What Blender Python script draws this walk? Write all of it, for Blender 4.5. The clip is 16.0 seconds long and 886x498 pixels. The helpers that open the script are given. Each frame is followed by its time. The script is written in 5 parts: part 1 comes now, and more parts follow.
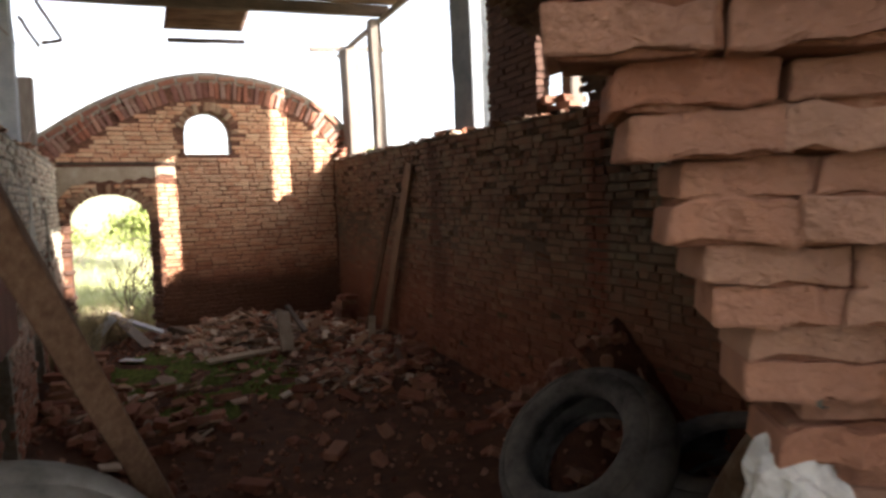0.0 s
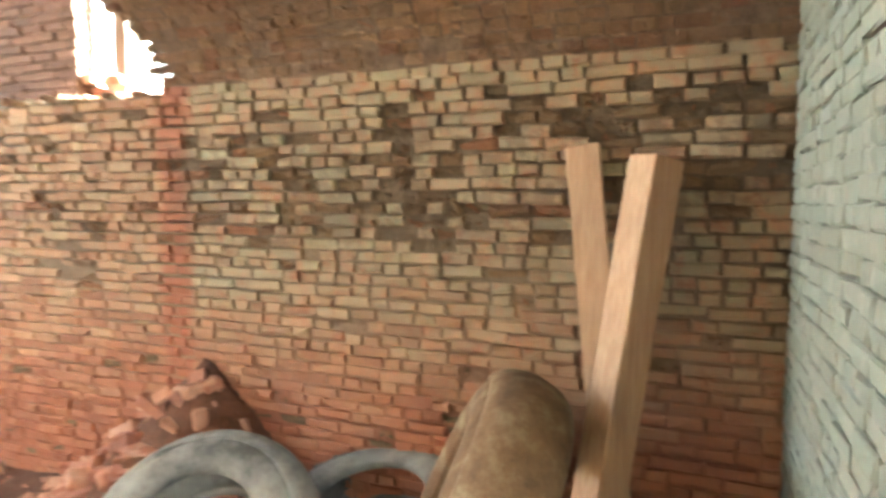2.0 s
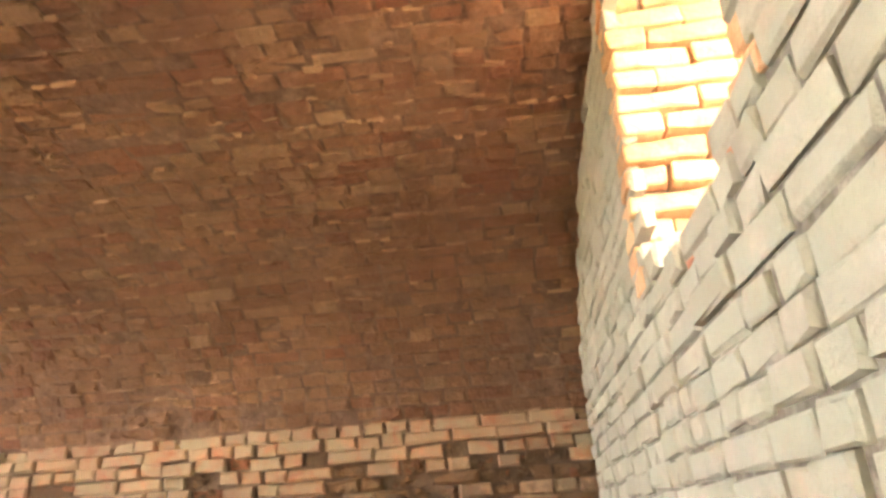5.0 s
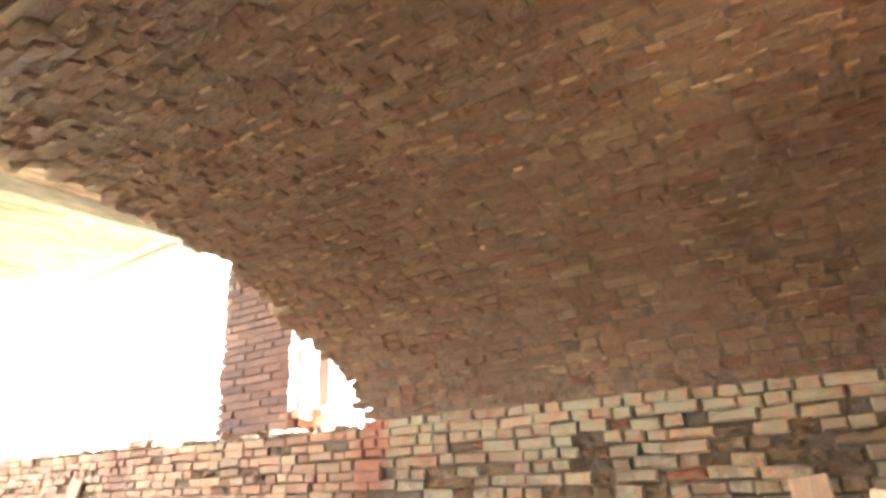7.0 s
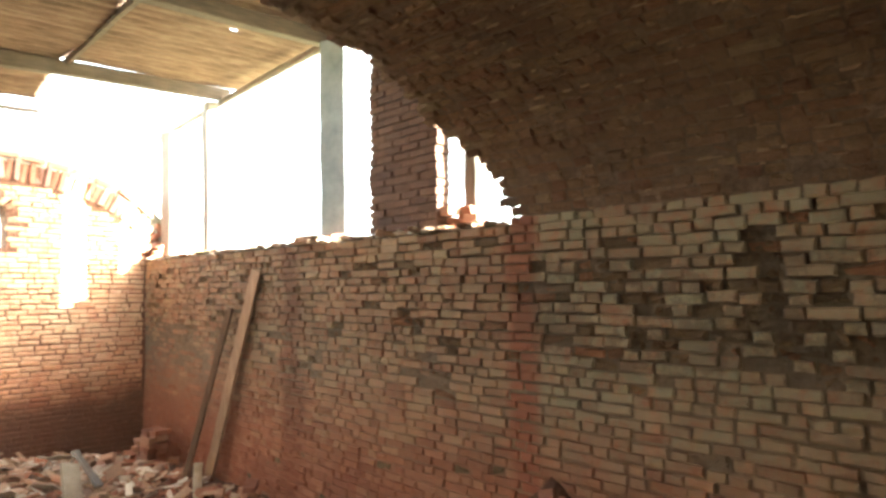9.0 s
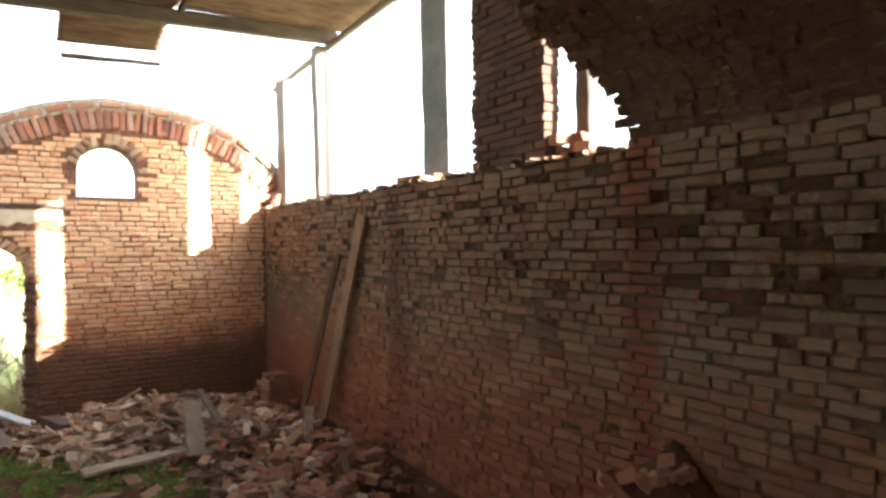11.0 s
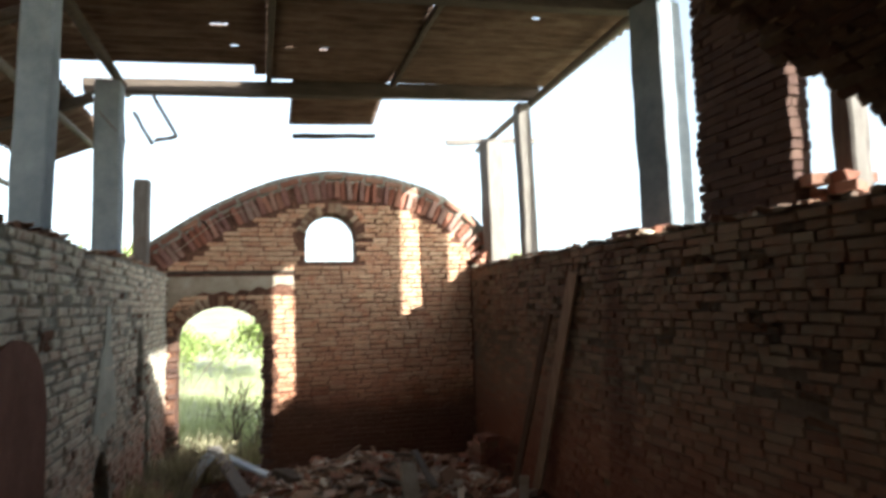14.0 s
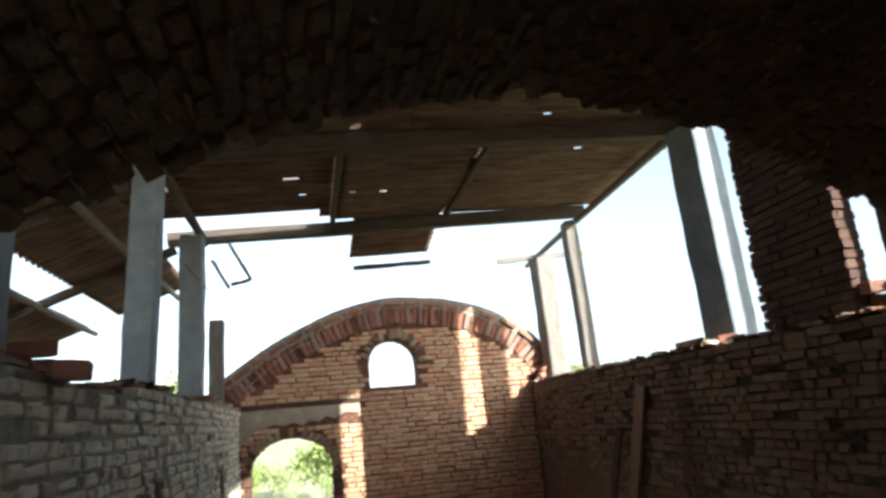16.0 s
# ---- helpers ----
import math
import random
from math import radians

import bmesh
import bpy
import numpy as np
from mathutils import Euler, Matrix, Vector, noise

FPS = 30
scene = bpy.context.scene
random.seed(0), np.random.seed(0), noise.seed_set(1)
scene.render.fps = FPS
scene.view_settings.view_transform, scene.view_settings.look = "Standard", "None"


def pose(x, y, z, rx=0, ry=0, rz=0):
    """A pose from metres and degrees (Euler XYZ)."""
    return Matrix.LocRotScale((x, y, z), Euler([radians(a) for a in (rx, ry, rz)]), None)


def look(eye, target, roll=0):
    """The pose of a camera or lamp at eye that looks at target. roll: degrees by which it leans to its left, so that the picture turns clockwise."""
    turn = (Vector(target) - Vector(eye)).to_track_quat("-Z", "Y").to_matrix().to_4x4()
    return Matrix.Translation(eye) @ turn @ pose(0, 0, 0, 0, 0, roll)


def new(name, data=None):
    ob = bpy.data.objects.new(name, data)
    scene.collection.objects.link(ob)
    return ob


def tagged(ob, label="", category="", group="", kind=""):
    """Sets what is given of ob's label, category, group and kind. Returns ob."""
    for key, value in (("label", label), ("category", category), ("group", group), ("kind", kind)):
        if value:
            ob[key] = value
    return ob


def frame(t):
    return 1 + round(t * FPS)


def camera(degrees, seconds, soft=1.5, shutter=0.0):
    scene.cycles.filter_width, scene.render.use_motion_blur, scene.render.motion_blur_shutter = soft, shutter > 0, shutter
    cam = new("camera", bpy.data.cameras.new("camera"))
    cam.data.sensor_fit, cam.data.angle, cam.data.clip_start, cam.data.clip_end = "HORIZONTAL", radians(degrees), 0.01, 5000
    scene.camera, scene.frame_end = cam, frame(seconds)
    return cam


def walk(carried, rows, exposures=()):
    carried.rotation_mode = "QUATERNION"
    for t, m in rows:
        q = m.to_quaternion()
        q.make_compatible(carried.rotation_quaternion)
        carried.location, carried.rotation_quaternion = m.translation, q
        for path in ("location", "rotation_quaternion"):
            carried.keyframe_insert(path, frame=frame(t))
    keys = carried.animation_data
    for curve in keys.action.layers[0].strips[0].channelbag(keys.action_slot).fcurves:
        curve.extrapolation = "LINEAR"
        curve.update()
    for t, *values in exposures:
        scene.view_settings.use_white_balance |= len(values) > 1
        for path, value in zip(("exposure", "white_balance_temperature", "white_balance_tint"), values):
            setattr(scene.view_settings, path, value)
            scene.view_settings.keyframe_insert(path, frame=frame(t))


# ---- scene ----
PATH = [
    (0, (-1.019, -1.049, 1.630), (-0.131, 0.735, 1.470), -1.7),
    (0.5, (-1.045, -0.806, 1.661), (-0.025, 0.905, 1.489), -4.9),
    (1, (-1.005, -0.612, 1.675), (0.274, 0.917, 1.517), -6.1),
    (1.5, (-0.904, -0.476, 1.683), (0.691, 0.730, 1.643), -4.4),
    (2, (-0.821, -0.242, 1.628), (1.030, 0.502, 1.492), 0.3),
    (2.5, (-0.781, -0.035, 1.709), (1.201, 0.188, 1.555), 0.6),
    (3, (-0.766, -0.054, 1.805), (1.231, 0.003, 1.900), -0.9),
    (3.2, (-0.772, -0.056, 1.825), (1.219, -0.039, 2.009), -0.9),
    (5.3, (-0.935, -0.232, 1.810), (0.856, -0.017, 2.674), -3.7),
    (5.5, (-0.952, -0.223, 1.813), (0.812, 0.060, 2.712), -4.0),
    (6, (-0.796, -0.203, 1.809), (0.870, 0.360, 2.762), -2.2),
    (6.5, (-1.045, -0.068, 1.848), (0.575, 0.729, 2.709), -3.0),
    (7, (-1.078, -0.107, 1.865), (0.486, 0.933, 2.553), -1.8),
    (7.5, (-1.067, -0.070, 1.827), (0.530, 1.028, 2.323), -1.2),
    (8, (-1.046, -0.027, 1.794), (0.534, 1.165, 2.079), 0.5),
    (8.5, (-1.034, -0.002, 1.808), (0.451, 1.330, 1.965), 0.5),
    (9, (-1.044, 0.026, 1.811), (0.348, 1.457, 1.940), -0.3),
    (9.5, (-1.106, 0.036, 1.774), (0.171, 1.573, 1.875), -0.6),
    (9.7, (-1.047, 0.045, 1.755), (0.178, 1.621, 1.870), -0.9),
    (12, (-0.620, 0.368, 1.696), (0.310, 2.137, 1.621), -0.1),
    (12.5, (-0.705, 0.389, 1.713), (0.040, 2.244, 1.679), -0.8),
    (13, (-0.740, 0.400, 1.705), (-0.155, 2.311, 1.621), -0.9),
    (13.5, (-0.761, 0.376, 1.724), (-0.333, 2.327, 1.632), -1.0),
    (14, (-0.694, 0.475, 1.770), (-0.152, 2.393, 1.937), -1.3),
    (14.5, (-0.714, 0.390, 1.799), (0.004, 2.235, 2.081), -2.5),
    (15, (-0.823, 0.301, 1.863), (-0.143, 2.128, 2.310), -5.7),
    (15.5, (-0.857, 0.287, 1.873), (-0.299, 2.145, 2.358), -5.3),
    (16, (-0.919, 0.254, 1.874), (-0.497, 2.143, 2.375), -5.0),
]
cam = camera(68.7, 16.0, soft=2.9, shutter=0.35)
EXPO = [(0.0, 2.1, 6400, 14), (0.4, 2.62, 6250, 10), (1.0, 4.35, 6500, 7), (1.5, 5.85, 6050, -4), (2.2, 6.95, 6250, -2), (3.2, 7.2, 6850, 7), (5.3, 7.1, 7150, 17), (6.0, 7.5, 6350, 9),
        (7.0, 7.1, 5600, -1), (7.5, 6.8, 5750, -5), (8.0, 6.15, 6000, -6), (8.5, 5.5, 6250, -4), (9.0, 5.0, 6350, -3), (9.7, 4.25, 6350, -1),
        (12.0, 3.05, 6050, 4), (12.5, 2.5, 5950, 3), (13.0, 2.1, 5850, 2), (13.5, 1.95, 5750, 1), (14.5, 1.7, 5600, 1), (16.0, 1.6, 5600, 1)]
walk(cam, [(t, look(eye, target, roll)) for t, eye, target, roll in PATH], EXPO)

# ---- light: low sun from behind and from the right, pale sky ----
SUN = Vector((-0.60, 1.0, -0.41)).normalized()
sun = new("sun", bpy.data.lights.new("sun", "SUN"))
sun.data.energy, sun.data.angle, sun.data.color = 5.0, radians(0.5), (1.0, 0.94, 0.84)
sun.rotation_mode = "QUATERNION"
sun.rotation_quaternion = SUN.to_track_quat("-Z", "Y")
world = bpy.data.worlds.new("sky")
scene.world = world
world.use_nodes = True
sky = world.node_tree.nodes.new("ShaderNodeTexSky")
sky.sky_type, sky.sun_disc = "NISHITA", False
sky.sun_elevation, sky.sun_rotation = math.asin(-SUN.z), math.atan2(-SUN.x, -SUN.y)
sky.air_density, sky.dust_density, sky.ozone_density = 1.0, 1.8, 0.5
haze = world.node_tree.nodes.new("ShaderNodeHueSaturation")
haze.inputs["Saturation"].default_value = 0.35
world.node_tree.links.new(sky.outputs[0], haze.inputs["Color"])
world.node_tree.links.new(haze.outputs[0], world.node_tree.nodes["Background"].inputs[0])
world.node_tree.nodes["Background"].inputs[1].default_value = 0.12

# ---- materials ----
def nodes_of(name):
    m = bpy.data.materials.new(name)
    m.use_nodes = True
    t = m.node_tree
    return m, t, t.nodes["Principled BSDF"]


def node(t, kind, **kw):
    n = t.nodes.new("ShaderNode" + kind)
    for k, v in kw.items():
        if k == "op":
            n.operation = v
        elif k == "blend":
            n.data_type, n.blend_type = "RGBA", v
    return n


def link(t, a, b):
    t.links.new(a, b)


def noise_at(t, scale, detail=4.0, rough=0.6, stretch=None, offset=0.0):
    g = node(t, "NewGeometry").outputs["Position"]
    if stretch or offset:
        mp = node(t, "Mapping")
        link(t, g, mp.inputs[0])
        mp.inputs["Scale"].default_value = stretch or (1, 1, 1)
        mp.inputs["Location"].default_value = (offset, offset * 0.7, offset * 1.3)
        g = mp.outputs[0]
    n = node(t, "TexNoise")
    n.inputs["Scale"].default_value, n.inputs["Detail"].default_value, n.inputs["Roughness"].default_value = scale, detail, rough
    link(t, g, n.inputs["Vector"])
    return n.outputs[0]


def ramp(t, fac, stops):
    r = node(t, "ValToRGB")
    e = r.color_ramp.elements
    while len(e) < len(stops):
        e.new(0.5)
    for k, (p, c) in zip(e, stops):
        k.position = p
        k.color = (*c, 1) if isinstance(c, tuple) else (c, c, c, 1)
    link(t, fac, r.inputs[0])
    return r.outputs[0]


def mix(t, fac, a, b, blend="MIX"):
    m = node(t, "Mix", blend=blend)
    for src, sock in ((fac, m.inputs["Factor"]), (a, m.inputs[6]), (b, m.inputs[7])):
        if isinstance(src, (int, float)):
            sock.default_value = src
        elif isinstance(src, tuple):
            sock.default_value = (*src, 1)
        else:
            link(t, src, sock)
    return m.outputs[2]


def math_node(t, op, a, b=0.0, c=0.0):
    m = node(t, "Math", op=op)
    for src, sock in zip((a, b, c), m.inputs):
        if isinstance(src, (int, float)):
            sock.default_value = src
        else:
            link(t, src, sock)
    return m.outputs[0]


def smooth(t, v, lo, hi):
    m = node(t, "MapRange")
    m.interpolation_type = "SMOOTHSTEP"
    link(t, v, m.inputs[0])
    m.inputs[1].default_value, m.inputs[2].default_value = lo, hi
    return m.outputs[0]


def axes(t):
    s = node(t, "SeparateXYZ")
    link(t, node(t, "NewGeometry").outputs["Position"], s.inputs[0])
    return s.outputs


def own_random(t):
    """A number for each brick, whether an object of its own or an island of a larger mesh."""
    a = math_node(t, "ADD", node(t, "NewGeometry").outputs["Random Per Island"], node(t, "ObjectInfo").outputs["Random"])
    return math_node(t, "FRACT", math_node(t, "MULTIPLY", a, 7.31))


def finish(t, b, colour, rough, bump=0.0, scale=60.0, dist=0.01, detail=5.0, rough_var=0.0):
    if isinstance(colour, tuple):
        b.inputs["Base Color"].default_value = (*colour, 1)
    else:
        link(t, colour, b.inputs["Base Color"])
    b.inputs["Roughness"].default_value = rough
    if rough_var:
        link(t, math_node(t, "MULTIPLY_ADD", noise_at(t, scale * 0.3), rough_var, rough - rough_var / 2), b.inputs["Roughness"])
    b.inputs["Specular IOR Level"].default_value = 0.25
    if bump:
        n = node(t, "Bump")
        n.inputs["Strength"].default_value, n.inputs["Distance"].default_value = bump, dist
        h = math_node(t, "ADD", noise_at(t, scale, detail, 0.7), math_node(t, "MULTIPLY", noise_at(t, scale * 0.22, 3.0), 1.5))
        link(t, h, n.inputs["Height"])
        link(t, n.outputs[0], b.inputs["Normal"])


def brick_mat(name, tones, lime=(0.50, 0.45, 0.36), lime_lo=0.0, lime_hi=1.0, lime_amount=0.0, soot=0.0, soot_scale=1.6, bump=0.9, seam=None, kind=0, foot=0.0, relief=0.006):
    """Fired brick in several tones; remains of limewash above a worn edge; blotches of soot; red dust at the foot."""
    m, t, b = nodes_of(name)
    c = ramp(t, own_random(t), [(i / max(1, len(tones) - 1), k) for i, k in enumerate(tones)])
    c = mix(t, 0.5, c, ramp(t, noise_at(t, 22.0, 5.0, 0.7), [(0.3, (0.35, 0.33, 0.32)), (0.55, (0.5, 0.5, 0.5)), (0.75, (0.72, 0.68, 0.62))]), "OVERLAY")
    c = mix(t, 0.45, c, ramp(t, noise_at(t, 1.7, 3.0, 0.6, offset=4.0), [(0.35, (0.36, 0.34, 0.36)), (0.65, (0.66, 0.62, 0.58))]), "OVERLAY")
    x, y, z = axes(t)
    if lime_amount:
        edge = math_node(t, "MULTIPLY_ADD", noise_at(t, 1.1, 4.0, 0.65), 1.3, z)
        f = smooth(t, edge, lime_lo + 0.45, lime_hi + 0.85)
        f = math_node(t, "MULTIPLY", f, ramp(t, noise_at(t, 9.0, 6.0, 0.75, offset=2.0), [(0.34, 0.25), (0.52, 1.0)]))
        f = math_node(t, "MULTIPLY", f, math_node(t, "MULTIPLY_ADD", own_random(t), 0.35, 0.65))
        if seam is not None:
            f = math_node(t, "MULTIPLY", f, math_node(t, "MULTIPLY_ADD", smooth(t, math_node(t, "MULTIPLY_ADD", noise_at(t, 5.0), 0.2, y), seam + 0.12, seam + 0.02), 0.35, 0.65))
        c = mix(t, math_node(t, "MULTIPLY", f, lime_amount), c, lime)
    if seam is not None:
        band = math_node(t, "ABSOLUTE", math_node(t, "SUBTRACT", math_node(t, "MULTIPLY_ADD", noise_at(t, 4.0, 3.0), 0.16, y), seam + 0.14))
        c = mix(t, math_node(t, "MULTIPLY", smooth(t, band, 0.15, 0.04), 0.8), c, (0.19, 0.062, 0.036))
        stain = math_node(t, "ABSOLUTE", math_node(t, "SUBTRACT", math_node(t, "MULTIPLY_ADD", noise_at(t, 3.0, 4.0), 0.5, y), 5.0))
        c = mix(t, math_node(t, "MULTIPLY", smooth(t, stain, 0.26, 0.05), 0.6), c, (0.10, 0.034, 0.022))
    if soot:
        f = smooth(t, noise_at(t, soot_scale, 6.0, 0.72, offset=7.0), *((0.45, 0.54) if kind == 1 else (0.50, 0.62)))
        if kind == 1:
            f = math_node(t, "MULTIPLY", f, math_node(t, "MULTIPLY", smooth(t, z, 1.25, 1.55), smooth(t, z, 2.1, 1.9)))
            f = math_node(t, "MULTIPLY", f, math_node(t, "MULTIPLY_ADD", smooth(t, y, 2.5, 2.2), 0.55, 0.45))
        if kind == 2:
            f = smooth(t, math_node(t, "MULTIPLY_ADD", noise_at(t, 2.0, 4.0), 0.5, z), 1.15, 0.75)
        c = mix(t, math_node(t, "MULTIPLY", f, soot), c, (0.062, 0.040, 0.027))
    if foot:
        f = smooth(t, math_node(t, "MULTIPLY_ADD", noise_at(t, 1.5, 4.0), 0.7, z), 1.6, 0.7)
        c = mix(t, math_node(t, "MULTIPLY", f, foot), c, (0.24, 0.078, 0.042))
    finish(t, b, c, 0.92, bump, 70.0, relief)
    return m


RED = [(0.16, 0.06, 0.034), (0.24, 0.098, 0.053), (0.28, 0.135, 0.077), (0.20, 0.078, 0.043), (0.31, 0.175, 0.10)]
DULL = [(0.27, 0.115, 0.066), (0.36, 0.17, 0.10), (0.42, 0.23, 0.14), (0.31, 0.135, 0.078)]
# lime far darker than limewash: dim light near the vault put into the colour
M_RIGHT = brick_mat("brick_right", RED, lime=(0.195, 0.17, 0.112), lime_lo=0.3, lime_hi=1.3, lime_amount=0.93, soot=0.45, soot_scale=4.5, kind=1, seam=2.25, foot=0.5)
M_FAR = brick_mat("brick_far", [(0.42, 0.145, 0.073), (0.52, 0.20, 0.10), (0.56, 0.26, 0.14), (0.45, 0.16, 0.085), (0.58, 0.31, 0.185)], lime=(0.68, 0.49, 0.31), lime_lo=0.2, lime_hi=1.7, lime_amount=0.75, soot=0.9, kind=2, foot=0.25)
M_LEFT = brick_mat("brick_left", DULL, lime=(0.80, 0.765, 0.61), lime_lo=-0.1, lime_hi=1.1, lime_amount=0.93, soot=0.2, foot=0.7)
# whitewash toned down likewise, in place of weaker light on the end wall
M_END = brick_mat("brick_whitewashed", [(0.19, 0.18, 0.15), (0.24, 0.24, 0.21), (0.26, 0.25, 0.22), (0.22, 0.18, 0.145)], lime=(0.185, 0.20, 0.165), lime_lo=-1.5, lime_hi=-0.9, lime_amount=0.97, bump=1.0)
# vault tones lowered too, to stand in for the gloom under it
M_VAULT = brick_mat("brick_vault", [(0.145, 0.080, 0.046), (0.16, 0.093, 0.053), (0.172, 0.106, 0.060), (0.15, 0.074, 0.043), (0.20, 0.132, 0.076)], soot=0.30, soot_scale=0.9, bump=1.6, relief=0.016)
M_CRUST = brick_mat("mortar_squeezed_out", [(0.17, 0.105, 0.06), (0.22, 0.145, 0.085), (0.15, 0.082, 0.047)], bump=1.2)
M_LOOSE = brick_mat("brick_loose", [(0.18, 0.060, 0.035), (0.27, 0.10, 0.055), (0.35, 0.18, 0.11), (0.22, 0.074, 0.043)], lime=(0.5, 0.45, 0.38), lime_lo=-1.6, lime_hi=0.6, lime_amount=0.12)
M_TILE = brick_mat("tile_shards", [(0.20, 0.10, 0.06), (0.40, 0.28, 0.19), (0.27, 0.10, 0.052), (0.60, 0.52, 0.41), (0.13, 0.07, 0.048)])
M_ARCH = brick_mat("brick_arch", [(0.30, 0.12, 0.075), (0.40, 0.17, 0.11), (0.36, 0.24, 0.19), (0.25, 0.12, 0.095), (0.42, 0.20, 0.13)])
M_DOOR_ARCH = brick_mat("brick_door_arch", [(0.34, 0.22, 0.14), (0.26, 0.15, 0.095), (0.42, 0.31, 0.21), (0.20, 0.11, 0.072)], bump=1.4)
# brick set dark: shade on the pier's inner face put into its colour
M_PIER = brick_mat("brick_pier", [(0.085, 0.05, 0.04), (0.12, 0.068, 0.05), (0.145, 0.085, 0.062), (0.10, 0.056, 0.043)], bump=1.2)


def plain_mat(name, stops, scale=6.0, rough=0.9, bump=0.5, bscale=50.0, stretch=None, metal=0.0, dist=0.006, detail=5.0):
    m, t, b = nodes_of(name)
    c = ramp(t, noise_at(t, scale, detail, 0.68, stretch), stops)
    c = mix(t, 0.4, c, ramp(t, noise_at(t, scale * 0.21, 3.0, 0.6, offset=3.0), [(0.3, (0.35, 0.35, 0.35)), (0.7, (0.66, 0.65, 0.63))]), "OVERLAY")
    finish(t, b, c, rough, bump, bscale, dist, rough_var=0.15)
    b.inputs["Metallic"].default_value = metal
    return m


M_MORTAR = plain_mat("mortar_dark", [(0.3, (0.09, 0.059, 0.042)), (0.55, (0.165, 0.11, 0.078)), (0.75, (0.26, 0.18, 0.125))], 16.0, 0.97, 1.2, 45.0, dist=0.02)
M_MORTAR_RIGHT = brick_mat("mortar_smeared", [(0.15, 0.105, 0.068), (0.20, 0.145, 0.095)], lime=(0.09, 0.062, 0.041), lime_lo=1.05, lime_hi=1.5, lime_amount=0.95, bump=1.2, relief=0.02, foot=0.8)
M_SPALL = brick_mat("brick_spalled", [(0.125, 0.082, 0.045), (0.16, 0.10, 0.055), (0.095, 0.066, 0.040), (0.20, 0.092, 0.048)], bump=1.6, relief=0.014)
M_LEFT_SPALL = brick_mat("brick_left_spalled", [(0.16, 0.09, 0.06), (0.24, 0.12, 0.075), (0.12, 0.08, 0.055)], bump=1.6, relief=0.014)
M_SOOT = plain_mat("sooty_mortar", [(0.3, (0.085, 0.052, 0.034)), (0.55, (0.135, 0.085, 0.055)), (0.75, (0.19, 0.125, 0.082))], 16.0, 0.97, 1.2, 45.0, dist=0.02)
M_MORTAR_TAN = plain_mat("mortar_tan", [(0.3, (0.10, 0.045, 0.028)), (0.55, (0.17, 0.08, 0.05)), (0.75, (0.27, 0.15, 0.095))], 14.0, 0.97, 1.2, 45.0, dist=0.015)
M_MORTAR_PALE = plain_mat("mortar_pale", [(0.3, (0.20, 0.17, 0.13)), (0.55, (0.34, 0.31, 0.25)), (0.75, (0.48, 0.45, 0.37))], 14.0, 0.97, 1.2, 45.0, dist=0.015)
M_MORTAR_LIME = plain_mat("mortar_limewashed", [(0.35, (0.06, 0.055, 0.046)), (0.55, (0.11, 0.108, 0.092)), (0.7, (0.2, 0.2, 0.175))], 22.0, 0.97, 1.0)
M_PLASTER = plain_mat("old_render", [(0.3, (0.26, 0.20, 0.14)), (0.55, (0.38, 0.31, 0.23)), (0.75, (0.46, 0.40, 0.32))], 5.0, 0.95, 0.8)
M_STREAK = plain_mat("pale_render", [(0.3, (0.36, 0.35, 0.29)), (0.55, (0.50, 0.49, 0.41)), (0.75, (0.58, 0.57, 0.49))], 5.0, 0.95, 0.8)
M_NICHE = plain_mat("clay_render", [(0.3, (0.15, 0.068, 0.05)), (0.6, (0.22, 0.105, 0.075)), (0.8, (0.30, 0.165, 0.12))], 4.0, 0.95, 0.6)
M_EARTH = plain_mat("red_earth", [(0.3, (0.062, 0.028, 0.016)), (0.55, (0.11, 0.047, 0.026)), (0.75, (0.17, 0.08, 0.044))], 7.0, 0.97, 1.0, 40.0, dist=0.02)
# grey tinted blue to stand in for haze over the posts
M_CONCRETE = plain_mat("concrete", [(0.3, (0.20, 0.22, 0.24)), (0.6, (0.29, 0.31, 0.33)), (0.8, (0.37, 0.385, 0.395))], 7.0, 0.9, 0.5)
M_WOOD = plain_mat("weathered_wood", [(0.3, (0.13, 0.105, 0.085)), (0.55, (0.20, 0.17, 0.145)), (0.75, (0.28, 0.245, 0.21))], 9.0, 0.85, 0.6, 60.0, stretch=(6, 6, 0.6))
M_PLANK = plain_mat("plank_wood", [(0.3, (0.18, 0.10, 0.06)), (0.55, (0.27, 0.165, 0.10)), (0.75, (0.35, 0.24, 0.16))], 9.0, 0.8, 0.4, 60.0, stretch=(6, 6, 0.5))
M_DARK_PLANK = plain_mat("dark_plank_wood", [(0.3, (0.09, 0.05, 0.032)), (0.55, (0.14, 0.08, 0.05)), (0.75, (0.20, 0.125, 0.08))], 9.0, 0.85, 0.4, 60.0, stretch=(6, 6, 0.5))
M_TIMBER = plain_mat("sawn_timber", [(0.3, (0.26, 0.15, 0.092)), (0.6, (0.34, 0.22, 0.14)), (0.8, (0.41, 0.29, 0.195))], 8.0, 0.75, 0.3, 70.0, stretch=(7, 7, 0.5))
M_ROOF = plain_mat("fibre_cement", [(0.3, (0.085, 0.05, 0.035)), (0.5, (0.17, 0.105, 0.074)), (0.75, (0.27, 0.19, 0.14))], 5.0, 0.92, 0.6, 60.0, stretch=(0.5, 3, 1))
M_BEAM = plain_mat("dark_beam", [(0.3, (0.06, 0.045, 0.035)), (0.7, (0.13, 0.095, 0.07))], 8.0, 0.9, 0.6, stretch=(0.6, 5, 5))
